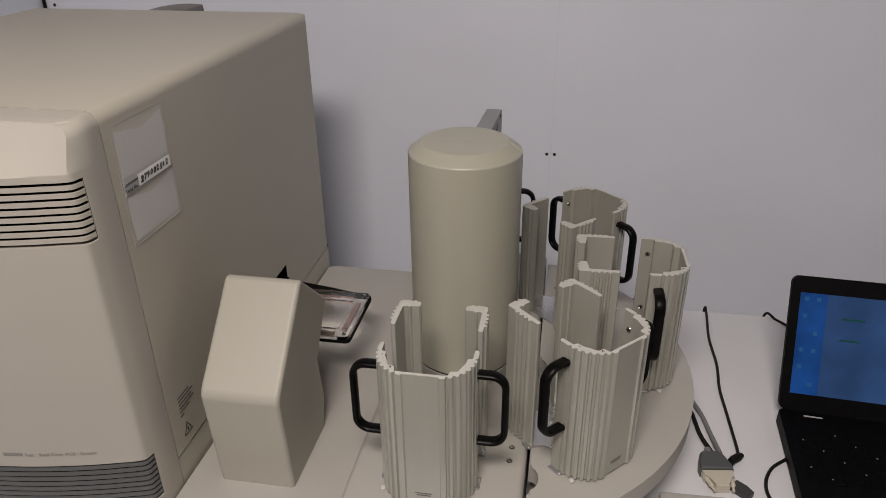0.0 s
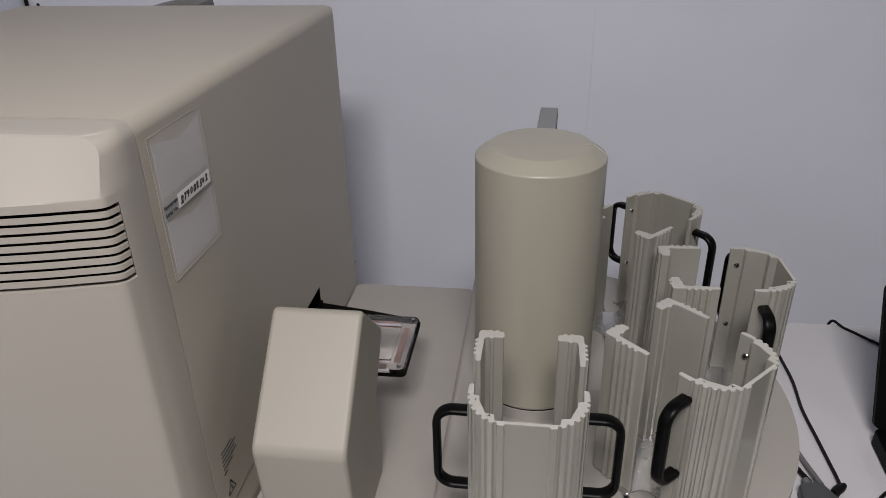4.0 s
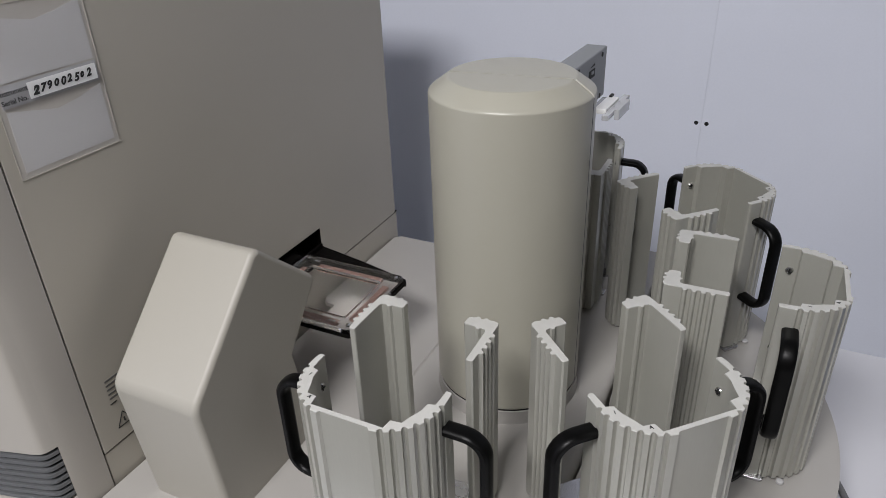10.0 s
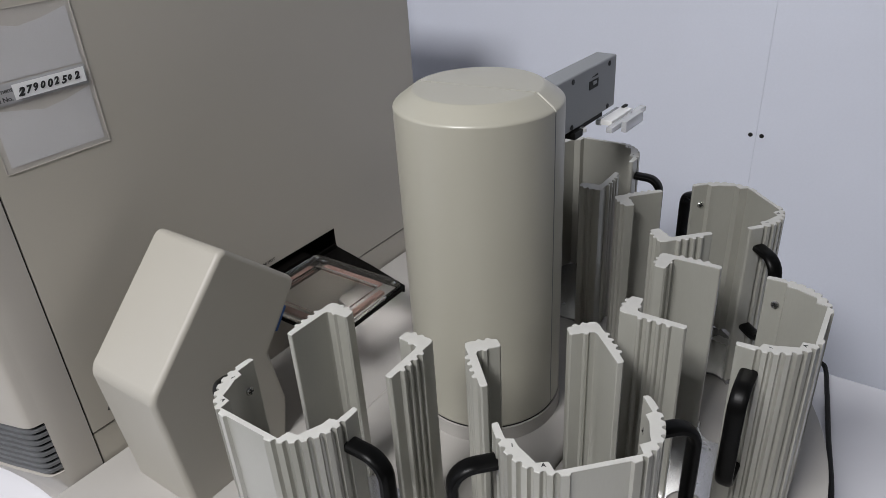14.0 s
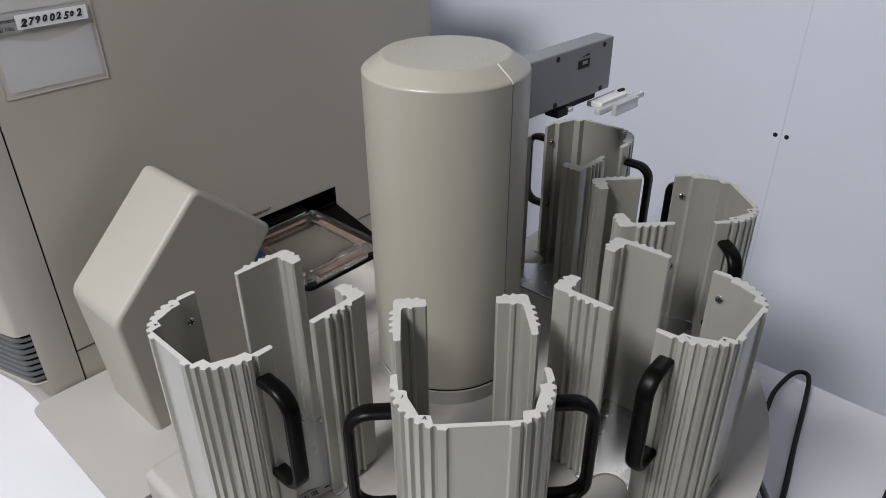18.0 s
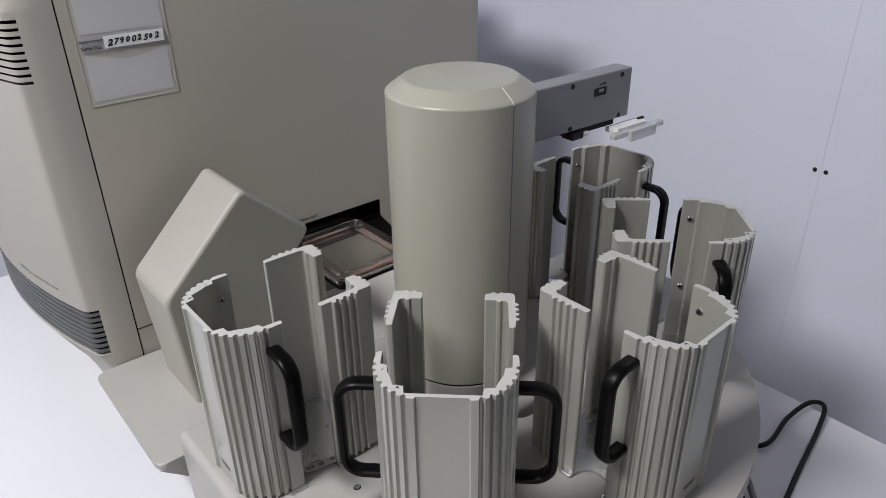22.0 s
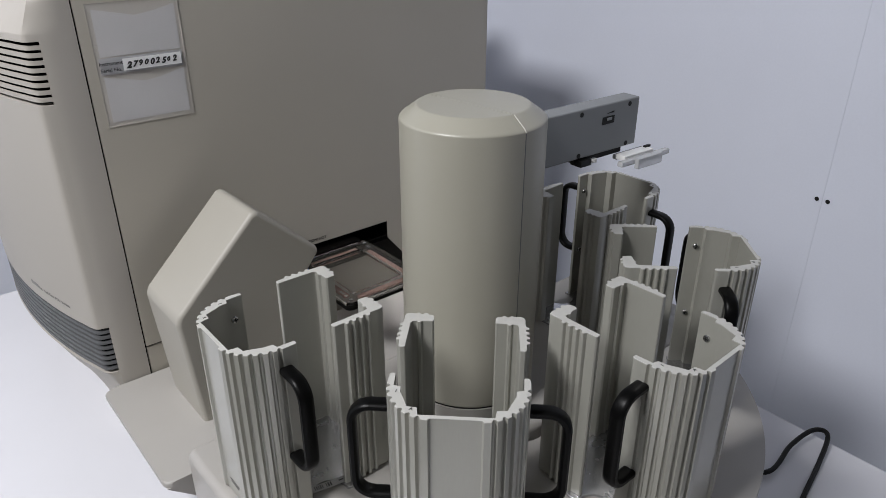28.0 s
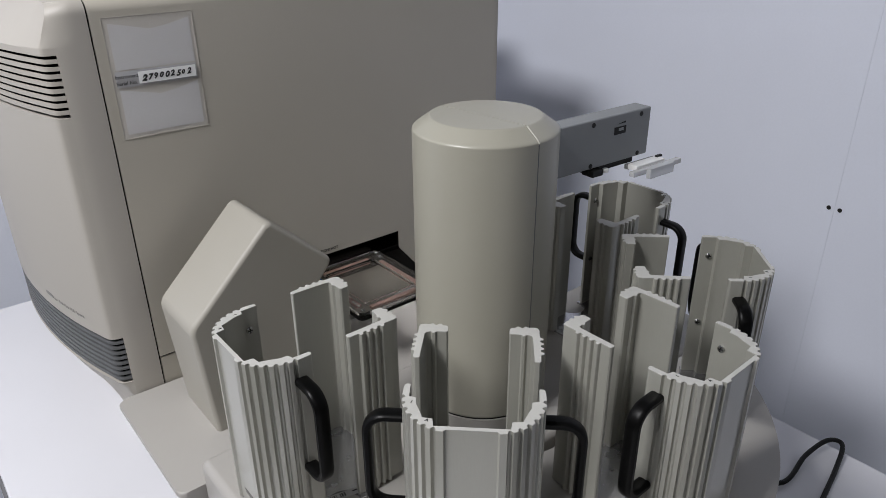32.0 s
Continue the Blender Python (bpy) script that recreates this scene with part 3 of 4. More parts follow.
def frame_ring(x0, x1, y0, y1, w, z0, z1, r=0.008):
    """A flat picture-frame with rounded corners."""
    outer = rounded_outline(x0, x1, y0, y1, r)
    inner = rounded_outline(x0 + w, x1 - w, y0 + w, y1 - w, r * 0.5)
    bm = bmesh.new()
    n = len(outer)
    v = [[bm.verts.new((x, y, z)) for x, y in o] for o, z in ((outer, z0), (outer, z1), (inner, z1), (inner, z0))]
    for a, b in zip(v, v[1:] + v[:1]):
        for i in range(n):
            bm.faces.new((a[i], a[(i + 1) % n], b[(i + 1) % n], b[i]))
    return bm


part("carrier", at_tray(frame_ring(TX0 - 0.002, TX1 + 0.002, TY0 - 0.0018, TY1 + 0.002, 0.0045, TZ + 0.0005, TZ + 0.0042)), M_TRAY, tray)
part("clear_frame", at_tray(frame_ring(TX0, TX1, TY0, TY1, 0.021, TZ + 0.0045, TZ + 0.0105)), M_ACRYLIC, tray, "clear acrylic frame")
for x0, x1, y0, y1 in ((-0.402, -0.310, TY1 - 0.0175, TY1 - 0.0095), (TX1 - 0.0175, TX1 - 0.0095, 0.836, 0.912), (TX0 + 0.0095, TX0 + 0.0175, 0.836, 0.912), (-0.402, -0.310, TY0 + 0.0095, TY0 + 0.0175)):
    part("foam_pad", at_tray(block(x0, x1, y0, y1, TZ + 0.0002, TZ + 0.0042, 0.0008)), M_PINK, tray, "pink foam pad")
for x, y in ((TX0 + 0.008, TY1 - 0.008), (TX1 - 0.008, TY1 - 0.008), (TX1 - 0.008, TY0 + 0.008), (TX0 + 0.008, TY0 + 0.008)):
    sc = part("screw", at_tray(screw_head(pose(x, y, TZ + 0.0107), 0.0028)), M_CHROME, tray)
lettering("corner_mark", "A1", 0.0070, M_SLEEVE_LABEL, pose(TX0 + 0.019 + 0.355, TY1 - 0.012 - 0.866, TZ + 0.0108 - 1.056), tray)
pane = part("clear_window", at_tray(block(TX0 + 0.0205, TX1 - 0.0205, TY0 + 0.0205, TY1 - 0.0205, TZ + 0.0062, TZ + 0.0076)), M_WINDOW, tray, "clear window pane")
pane.visible_shadow = False
for k, w in enumerate((0.0045, 0.0030, 0.0050)):
    part("corner_print", at_tray(block(TX1 - 0.0350 + 0.0062 * k, TX1 - 0.0350 + 0.0062 * k + w, TY0 + 0.0080, TY0 + 0.0110, TZ + 0.0106, TZ + 0.0108)), M_RIM, tray)
# black light guard along the far side of the tray, rising to the housing
bm = bmesh.new()
quad_hi = [bm.verts.new(p) for p in ((-0.4445, 0.9875, 1.054), (-0.360, 0.9640, 1.059), (-0.287, 0.9415, 1.0625), (-0.2855, 0.9380, 1.0625), (-0.430, 0.9370, 1.060), (-0.4445, 0.9370, 1.054))]
quad_lo = [bm.verts.new((v.co.x, v.co.y, v.co.z - 0.008)) for v in quad_hi]
bm.faces.new(quad_hi)
bm.faces.new(quad_lo[::-1])
for i in range(6):
    bm.faces.new((quad_hi[i], quad_hi[(i + 1) % 6], quad_lo[(i + 1) % 6], quad_lo[i]))
part("light_guard", at_tray(bm), M_TRAY, tray, "matt black guard", smooth=0)
part("slide", at_tray(block(-0.53, TX0 + 0.006, 0.790, 0.936, TZ - 0.012, TZ - 0.0055)), M_TRAY, tray)
part("inner_nest", at_tray(block(-0.53, TX0 - 0.004, 0.81, 0.93, TZ - 0.005, TZ + 0.012, 0.002)), M_TRAY, tray)
part("wall_lip", at_tray(block(IX1, IX1 + 0.004, 0.772, 0.984, 1.050, 1.060)), M_TRAY, tray)

# ---- barrier cover in front of the tray ----
cover = tagged(empty("safety_cover", -0.3535, 0.70, 0.975), "beige peaked plastic cover with rounded edges on the platform", "cover")
prof = [(0.615, 0.975), (0.6035, 1.119), (0.7095, 1.2230), (0.7885, 1.150), (0.737, 1.087), (0.747, 1.02), (0.737, 0.975)]
bm = bmesh.new()
va = [bm.verts.new((-0.3995 + 0.3535, y - 0.70, z - 0.975)) for y, z in prof]
vb = [bm.verts.new((-0.3020 + 0.3535, y - 0.70, z - 0.975)) for y, z in prof]
bm.faces.new(va)
bm.faces.new(vb[::-1])
for i in range(len(prof)):
    j = (i + 1) % len(prof)
    bm.faces.new((va[i], vb[i], vb[j], va[j]))
cross = [e for e in bm.edges if abs(e.verts[0].co.x - e.verts[1].co.x) > 0.05 and e.verts[0].co.z > 0.12]
bmesh.ops.bevel(bm, geom=cross, offset=0.0085, segments=5, profile=0.5, affect="EDGES", clamp_overlap=True)
rims = [e for e in bm.edges if abs(e.verts[0].co.x - e.verts[1].co.x) < 0.001 and max(v.co.z for v in e.verts) > 0.001]
bmesh.ops.bevel(bm, geom=rims, offset=0.0055, segments=4, profile=0.5, affect="EDGES", clamp_overlap=True)
part("shell", bm, M_COVER, cover, smooth=40)
bm = bmesh.new()
pad = [(0.7715, 1.1305), (0.7495, 1.1025), (0.765, 1.090), (0.783, 1.112)]
va = [bm.verts.new((-0.350 + 0.3535, y - 0.70, z - 0.975)) for y, z in pad]
vb = [bm.verts.new((-0.320 + 0.3535, y - 0.70, z - 0.975)) for y, z in pad]
bm.faces.new(va)
bm.faces.new(vb[::-1])
for i in range(4):
    bm.faces.new((va[i], vb[i], vb[(i + 1) % 4], va[(i + 1) % 4]))
part("blue_pad", bm, M_BLUE, cover, "blue pad under the overhang")

# ---- platform beside the instrument ----
slabp = tagged(empty("platform", -0.337, 0.86, BENCH), "beige platform slab joining the instrument and the robot", "platform")
SX0, SX1, SY0, SY1, SZ = -0.4415, -0.2318, 0.540, 1.183, 0.975
def at_platform(bm):
    return moved(bm, pose(0.337, -0.86, -BENCH))


def corner(cx, cy, r, a0, a1, n=5):
    return [(cx + r * math.cos(radians(a0 + (a1 - a0) * k / n)), cy + r * math.sin(radians(a0 + (a1 - a0) * k / n))) for k in range(n + 1)]


# the top has a notch where the tray slides out of the instrument
NX, NY0, NY1 = -0.4165, 0.770, 0.968
outline = corner(SX0 + 0.010, SY0 + 0.010, 0.010, 180, 270) + corner(SX1 - 0.010, SY0 + 0.010, 0.010, 270, 360)
outline += corner(SX1 - 0.008, SY1 - 0.008, 0.008, 0, 90) + corner(SX0 + 0.008, SY1 - 0.008, 0.008, 90, 180)
outline += corner(SX0 + 0.010, NY1 + 0.010, 0.010, 180, 270) + [(NX, NY1), (NX, NY0), (SX0, NY0)]
part("top", at_platform(prism(outline, SZ - 0.0065, SZ, 0.0028, 3)), M_BASE, slabp)
for x0, y0, y1, slope in ((SX0 + 0.0005, SY0, NY0, 0.075), (NX + 0.001, NY0 + 0.0005, SY1 - 0.001, 0.0)):
    bm = bmesh.new()
    sp = [(y0 + (0.002 if slope else 0.0), SZ - 0.0067), (y0 + slope, BENCH + 0.001), (y1, BENCH + 0.001), (y1, SZ - 0.0067)]
    va = [bm.verts.new((x0, y, z)) for y, z in sp]
    vb = [bm.verts.new((SX1 - 0.0005, y, z)) for y, z in sp]
    bm.faces.new(va)
    bm.faces.new(vb[::-1])
    for i in range(4):
        bm.faces.new((va[i], vb[i], vb[(i + 1) % 4], va[(i + 1) % 4]))
    part("body", at_platform(bm), M_BASE, slabp, smooth=0)

# ---- the plate-handling robot ----
CX, CY = -0.1258, 0.8742
HX, HY = -0.1275, 0.8775
DZ = 1.012
robot = tagged(empty("plate_robot", CX, CY, BENCH), "cream plate-handling robot with column, arm and round table", "robot")
def at_robot(bm):
    return moved(bm, pose(-CX, -CY, -BENCH))
base_out = rounded_outline(-0.2285, -0.0185, 0.566, 1.225, 0.010, 4)
part("base", at_robot(prism(base_out, BENCH, DZ + 0.001, 0.009, 5)), M_BASE, robot)
# Dark filler that puts the shade into the slit beside the platform.
part("gap_shade_filler", at_robot(block(-0.2324, -0.2291, 0.58, 1.18, 0.92, 0.966)), M_DARK, robot)


def table_outline():
    """Part of a disc to the right of the base, with a small scoop at its front end."""
    x0 = -0.0150
    r = 0.331
    a0 = math.acos((x0 - HX) / r)
    pts = []
    n = 64
    for k in range(n + 1):
        a = -a0 + 2 * a0 * k / n
        pts.append((HX + r * math.cos(a), HY + r * math.sin(a)))
    for ys, cy in (((1.1, 1.0, 0.93, 0.889), 0.866), ((0.8, 0.72, 0.665), 0.642)):
        pts += [(x0, y) for y in ys]
        pts += [(x0 + 0.017 * math.cos(radians(90 - 22.5 * k)), cy + 0.023 * math.sin(radians(90 - 22.5 * k))) for k in range(1, 8)]
        pts.append((x0, cy - 0.023))
    return pts


part("round_table", at_robot(prism(table_outline(), DZ - 0.028, DZ, 0.004, 3)), M_BASE, robot)
bm = bmesh.new()
inner = [(HX + (x - HX) * 0.9 + (0.012 if x < 0.01 else 0), HY + (y - HY) * 0.9) for x, y in table_outline()]
prism(inner, BENCH, DZ - 0.028, bm=bm)
part("table_skirt", at_robot(bm), M_BASE, robot)
# column
R = 0.0746
column = part("column", at_robot(lathe([(0, 1.031), (R - 0.001, 1.031), (R, 1.033), (R, 1.3368), (R - 0.0003, 1.3380), (R - 0.0009, 1.3389), (R - 0.0018, 1.3397), (R - 0.0026, 1.3404), (R - 0.0150, 1.3492), (R - 0.0164, 1.3502), (R - 0.0178, 1.3509), (R - 0.0195, 1.3512), (0, 1.3515)], CX, CY, 128)), M_CREAM, robot, smooth=25)
part("column_foot", at_robot(lathe([(0, DZ), (R + 0.0012, DZ), (R + 0.0006, DZ + 0.0030), (R + 0.0004, 1.0285), (R - 0.002, 1.0290), (0, 1.0290)], CX, CY, 96)), M_BASE, robot)
part("column_gap", at_robot(lathe([(R - 0.004, 1.0291), (R - 0.0012, 1.0291), (R - 0.0012, 1.0312), (R - 0.004, 1.0312)], CX, CY, 96)), M_DARK, robot)
# the lid's seam: down the column and across its top
ARM = 87.5
ca, sa = math.cos(radians(ARM)), math.sin(radians(ARM))
SEAM = radians(-0.5)
bm = tube([(CX + (R - 0.0003) * math.cos(SEAM), CY + (R - 0.0003) * math.sin(SEAM), 1.034), (CX + (R - 0.0003) * math.cos(SEAM), CY + (R - 0.0003) * math.sin(SEAM), 1.3366)], 0.0007, 6)
part("column_seam", at_robot(bm), M_SLAT, robot)
def lid_line(w, z, over):
    """A thin strip across the lid, from the seam to the far side."""
    far = SEAM + math.pi + 0.22
    a, b = Vector((CX + over * math.cos(SEAM), CY + over * math.sin(SEAM), z)), Vector((CX + over * math.cos(far), CY + over * math.sin(far), z))
    side = Vector((-(b - a).y, (b - a).x, 0)).normalized() * w
    bm = bmesh.new()
    lo = [bm.verts.new(p + Vector((0, 0, -0.0006))) for p in (a - side, b - side, b + side, a + side)]
    hi = [bm.verts.new(v.co + Vector((0, 0, 0.0008))) for v in lo]
    bm.faces.new(hi)
    for i in range(4):
        bm.faces.new((lo[i], lo[(i + 1) % 4], hi[(i + 1) % 4], hi[i]))
    return at_robot(bm)


part("lid_seam", lid_line(0.0007, 1.3514, 0.0565), M_CREAM, robot, "pale raised lid seam")
# Painted glint where the seam crosses the lid's rim.
bm = tube([(CX + (R - 0.0168) * math.cos(SEAM), CY + (R - 0.0168) * math.sin(SEAM), 1.3510), (CX + (R - 0.0026) * math.cos(SEAM), CY + (R - 0.0026) * math.sin(SEAM), 1.3408), (CX + R * math.cos(SEAM), CY + R * math.sin(SEAM), 1.3372)], 0.0008, 6)
part("lid_seam", at_robot(bm), M_SEAM_GLINT, robot)

# the arm
def on_arm(bm):
    return moved(bm, pose(0, 0, 0, 0, 0, ARM))


AZ = 0.0015 - BENCH
arm = part("arm", on_arm(block(0.06, 0.2475, -0.0125, 0.0125, 1.2625 + AZ, 1.3205 + AZ, 0.0018, 3)), M_ARM, robot, "grey metal arm")
for ax in (0.1475, 0.2295):
    for az in (1.3145, 1.2665):
        part("arm_screw", on_arm(moved(lathe([(0, 0), (0.0029, 0), (0.0029, 0.0006), (0, 0.0009)], sides=14), pose(ax, -0.0124, az + AZ, 90))), M_DARK, arm)
part("arm_switch", on_arm(block(0.1835, 0.2035, -0.0131, -0.0122, 1.2965 + AZ, 1.3055 + AZ)), M_DARK, arm)
part("arm_switch_key", on_arm(block(0.1905, 0.1985, -0.0140, -0.0129, 1.3005 + AZ, 1.3040 + AZ, 0.0005)), M_ARM, arm)
wedge = bmesh.new()
wv = [wedge.verts.new((x, y, z + AZ)) for y in (-0.0131, -0.0124) for x, z in ((0.1890, 1.3088), (0.2020, 1.3088), (0.2020, 1.3108))]
wedge.faces.new(wv[:3])
wedge.faces.new(wv[:2:-1])
for i in range(3):
    wedge.faces.new((wv[i], wv[(i + 1) % 3], wv[3 + (i + 1) % 3], wv[3 + i]))
part("arm_mark", on_arm(wedge), M_DARK, arm)
grip = part("gripper_mount", on_arm(block(0.148, 0.228, -0.008, 0.008, 1.2545 + AZ, 1.2622 + AZ, 0.001)), M_DARK, robot, "black gripper mount")
part("gripper_link", on_arm(block(0.150, 0.168, -0.0155, 0.002, 1.2520 + AZ, 1.2600 + AZ, 0.001)), M_DARK, grip)
part("gripper_cam", on_arm(lathe([(0, 1.2535 + AZ), (0.004, 1.2535 + AZ), (0.004, 1.2575 + AZ), (0, 1.2575 + AZ)], 0.176, -0.011, 14)), M_WHITE, grip)
plate = part("gripper_plate", on_arm(block(0.2150, 0.2680, -0.0262, -0.0120, 1.2490 + AZ, 1.2555 + AZ, 0.0012)), M_WHITE, robot, "white gripper plate")
part("gripper_rail", on_arm(block(0.2170, 0.2700, -0.0120, -0.0050, 1.2470 + AZ, 1.2530 + AZ, 0.001)), M_FINGER, robot, "translucent gripper rail")
part("gripper_finger", on_arm(block(0.2030, 0.2930, -0.0325, -0.0245, 1.2455 + AZ, 1.2520 + AZ, 0.0012)), M_FINGER, robot, "translucent gripper finger")
part("gripper_jaw", on_arm(block(0.2250, 0.2705, -0.0390, -0.0326, 1.2405 + AZ, 1.2535 + AZ, 0.0012)), M_FINGER, robot, "translucent gripper jaw")
part("gripper_pin", on_arm(block(0.2620, 0.2720, -0.0185, -0.0150, 1.2552 + AZ, 1.2575 + AZ)), M_DARK, plate)
for px_ in (0.2390, 0.2600):
    part("gripper_screw", on_arm(moved(lathe([(0, 0), (0.0012, 0), (0.0012, 0.0006), (0, 0.0008)], sides=10), pose(px_, -0.0285, 1.2519 + AZ))), M_CHROME, robot)
for x, y in ((-0.205, 1.071), (-0.212, 1.045), (-0.205, 1.018), (-0.038, 0.690), (-0.0390, 0.6660)):
    # Dark disc stands in for the shade of a counterbore round each screw.
    part("bore_shade_disc", at_robot(lathe([(0, DZ + 0.0011), (0.0037, DZ + 0.0011), (0.0035, DZ + 0.0015), (0, DZ + 0.0015)], x, y, 18)), M_DARK, robot)
    part("base_screw", at_robot(screw_head(pose(x, y, DZ + 0.0016), 0.0026)), M_CHROME, robot)


# ---- plate stacks ----
TOP = 1.197 - DZ
def fluted(points, marks, half_width, depth):
    """A smooth outline through the points, with rounded flutes cut to its right at the distances in marks."""
    path = [Vector(q) for q in smooth_path([(*q, 0) for q in points], 12)]
    runs = [0.0]
    for a, b in zip(path, path[1:]):
        runs.append(runs[-1] + (b - a).length)

    def at(s):
        for i in range(len(path) - 1):
            if s <= runs[i + 1] or i == len(path) - 2:
                t = (s - runs[i]) / (runs[i + 1] - runs[i])
                d = (path[i + 1] - path[i]).normalized()
                return path[i].lerp(path[i + 1], t), Vector((d.y, -d.x, 0))

    stops = {0.0: 0.0, runs[-1]: 0.0}
    for m in marks:
        for k, d in ((-1.14, 0.0), (-0.98, 0.18), (-0.86, 0.62), (-0.45, 0.95), (0.0, 1.0), (0.45, 0.95), (0.86, 0.62), (0.98, 0.18), (1.14, 0.0)):
            stops[m + k * half_width] = depth * d
    for q in np.linspace(0, runs[-1], 14):
        if all(abs(q - m) > half_width * 1.5 for m in marks):
            stops[float(q)] = 0.0
    out = []
    for s in sorted(stops):
        c, nrm = at(min(max(s, 0.0), runs[-1]))
        out.append(c + nrm * stops[s])
    return [(v.x, v.y) for v in out]


def channel_profile():
    """The outer channel in plan: x outward from the column, y across."""
    half = [(0.2485, 0.0552), (0.2600, 0.0554), (0.2690, 0.0547), (0.2775, 0.0518), (0.2850, 0.0475), (0.2912, 0.0420), (0.2965, 0.0350), (0.2997, 0.0275), (0.3010, 0.0205)]
    marks = [0.0138, 0.0218, 0.0300, 0.0382, 0.0464, 0.0546, 0.0628]
    skin = [(0.2460, 0.0515), (0.2462, 0.0538), (0.2472, 0.0549)] + fluted(half, marks, 0.0020, 0.0030)
    skin += [(0.3000, 0.0198), (0.2988, 0.0190)]
    full = skin + [(x, -y) for x, y in skin[::-1]]
    # inner skin, with two teeth in each corner that guide the plates
    inn = [(0.2958, 0.0285), (0.2872, 0.0292), (0.2868, 0.0375), (0.2795, 0.0398), (0.2705, 0.0440), (0.2632, 0.0442), (0.2622, 0.0502), (0.2472, 0.0502), (0.2462, 0.0506)]
    return full + [(x, -y) for x, y in inn[::-1]] + inn


def corner_post_profile():
    w = 0.0535
    side = [(0.2092, 0.0500), (0.2092, 0.0520), (0.2082, 0.0532)]
    side += fluted([(0.2070, w), (0.1950, w), (0.1800, w), (0.1700, w), (0.1640, w), (0.1598, 0.0537), (0.1562, 0.0522), (0.1553, 0.0488)], [0.0105, 0.0180, 0.0255, 0.0330], 0.0021, 0.0032)
    foot = fluted([(0.1556, 0.0466), (0.1570, 0.0425), (0.1572, 0.0370), (0.1576, 0.0285)], [0.0048, 0.0118], 0.0021, 0.0028)
    inner = [(0.1596, 0.0275), (0.1662, 0.0272), (0.1678, 0.0285), (0.1678, 0.0375), (0.1698, 0.0388), (0.1698, 0.0410), (0.1680, 0.0425), (0.1690, 0.0465), (0.1720, 0.0478), (0.2082, 0.0478), (0.2090, 0.0484)]
    return side + foot + inner


def base_plate_profile():
    w = 0.050
    pts = [(0.163, w), (0.163, -w)]
    low = [(0.1975, -w), (0.1975, -0.0582), (0.1990, -0.0590), (0.2090, -0.0590), (0.2105, -0.0575), (0.2105, -w)]
    for k in range(9):
        a = radians(180 - 180 * k / 8)
        low.append((0.2280 + 0.0165 * math.cos(a), -w + 0.0150 * math.sin(a)))
    low += [(0.246, -w), (0.246, -0.0590), (0.263, -0.0590), (0.2655, -0.0570), (0.2655, -0.0520), (0.292, -0.029)]
    up = [(x, -y) for x, y in low[::-1]]
    return pts + low + up


def handle_path(side):
    """A rounded black bow standing off the wing."""
    y0, y1, z0, z1, r = 0.0545, 0.0855, 1.0832 - DZ, 1.1752 - DZ, 0.016
    pts = [(y0, z1)]
    for k in range(7):
        a = radians(90 - 90 * k / 6)
        pts.append((y1 - r + r * math.cos(a), z1 - r + r * math.sin(a)))
    for k in range(7):
        a = radians(-90 * k / 6)
        pts.append((y1 - r + r * math.cos(a), z0 + r + r * math.sin(a)))
    pts.append((y0, z0))
    return [(0.2585, side * y, z) for y, z in pts]


def handle_mesh(side):
    bm = bmesh.new()
    path = [Vector(p) for p in handle_path(side)]
    rings = []
    for i, p in enumerate(path):
        d = (path[min(i + 1, len(path) - 1)] - path[max(i - 1, 0)]).normalized()
        a = Vector((1, 0, 0))
        b = d.cross(a).normalized()
        ring = []
        for k in range(12):
            ang = 2 * math.pi * (k + 0.5) / 12
            cx, cy = math.cos(ang), math.sin(ang)
            # a rounded-rectangle section, broad along the wing
            cx = math.copysign(abs(cx) ** 0.7, cx) * 0.0066
            cy = math.copysign(abs(cy) ** 0.7, cy) * 0.0039
            ring.append(bm.verts.new(p + a * cx + b * cy))
        rings.append(ring)
    for q, s in zip(rings, rings[1:]):
        for k in range(12):
            bm.faces.new((q[k], q[(k + 1) % 12], s[(k + 1) % 12], s[k]))
    bm.faces.new(rings[0])
    bm.faces.new(rings[-1][::-1])
    return bm


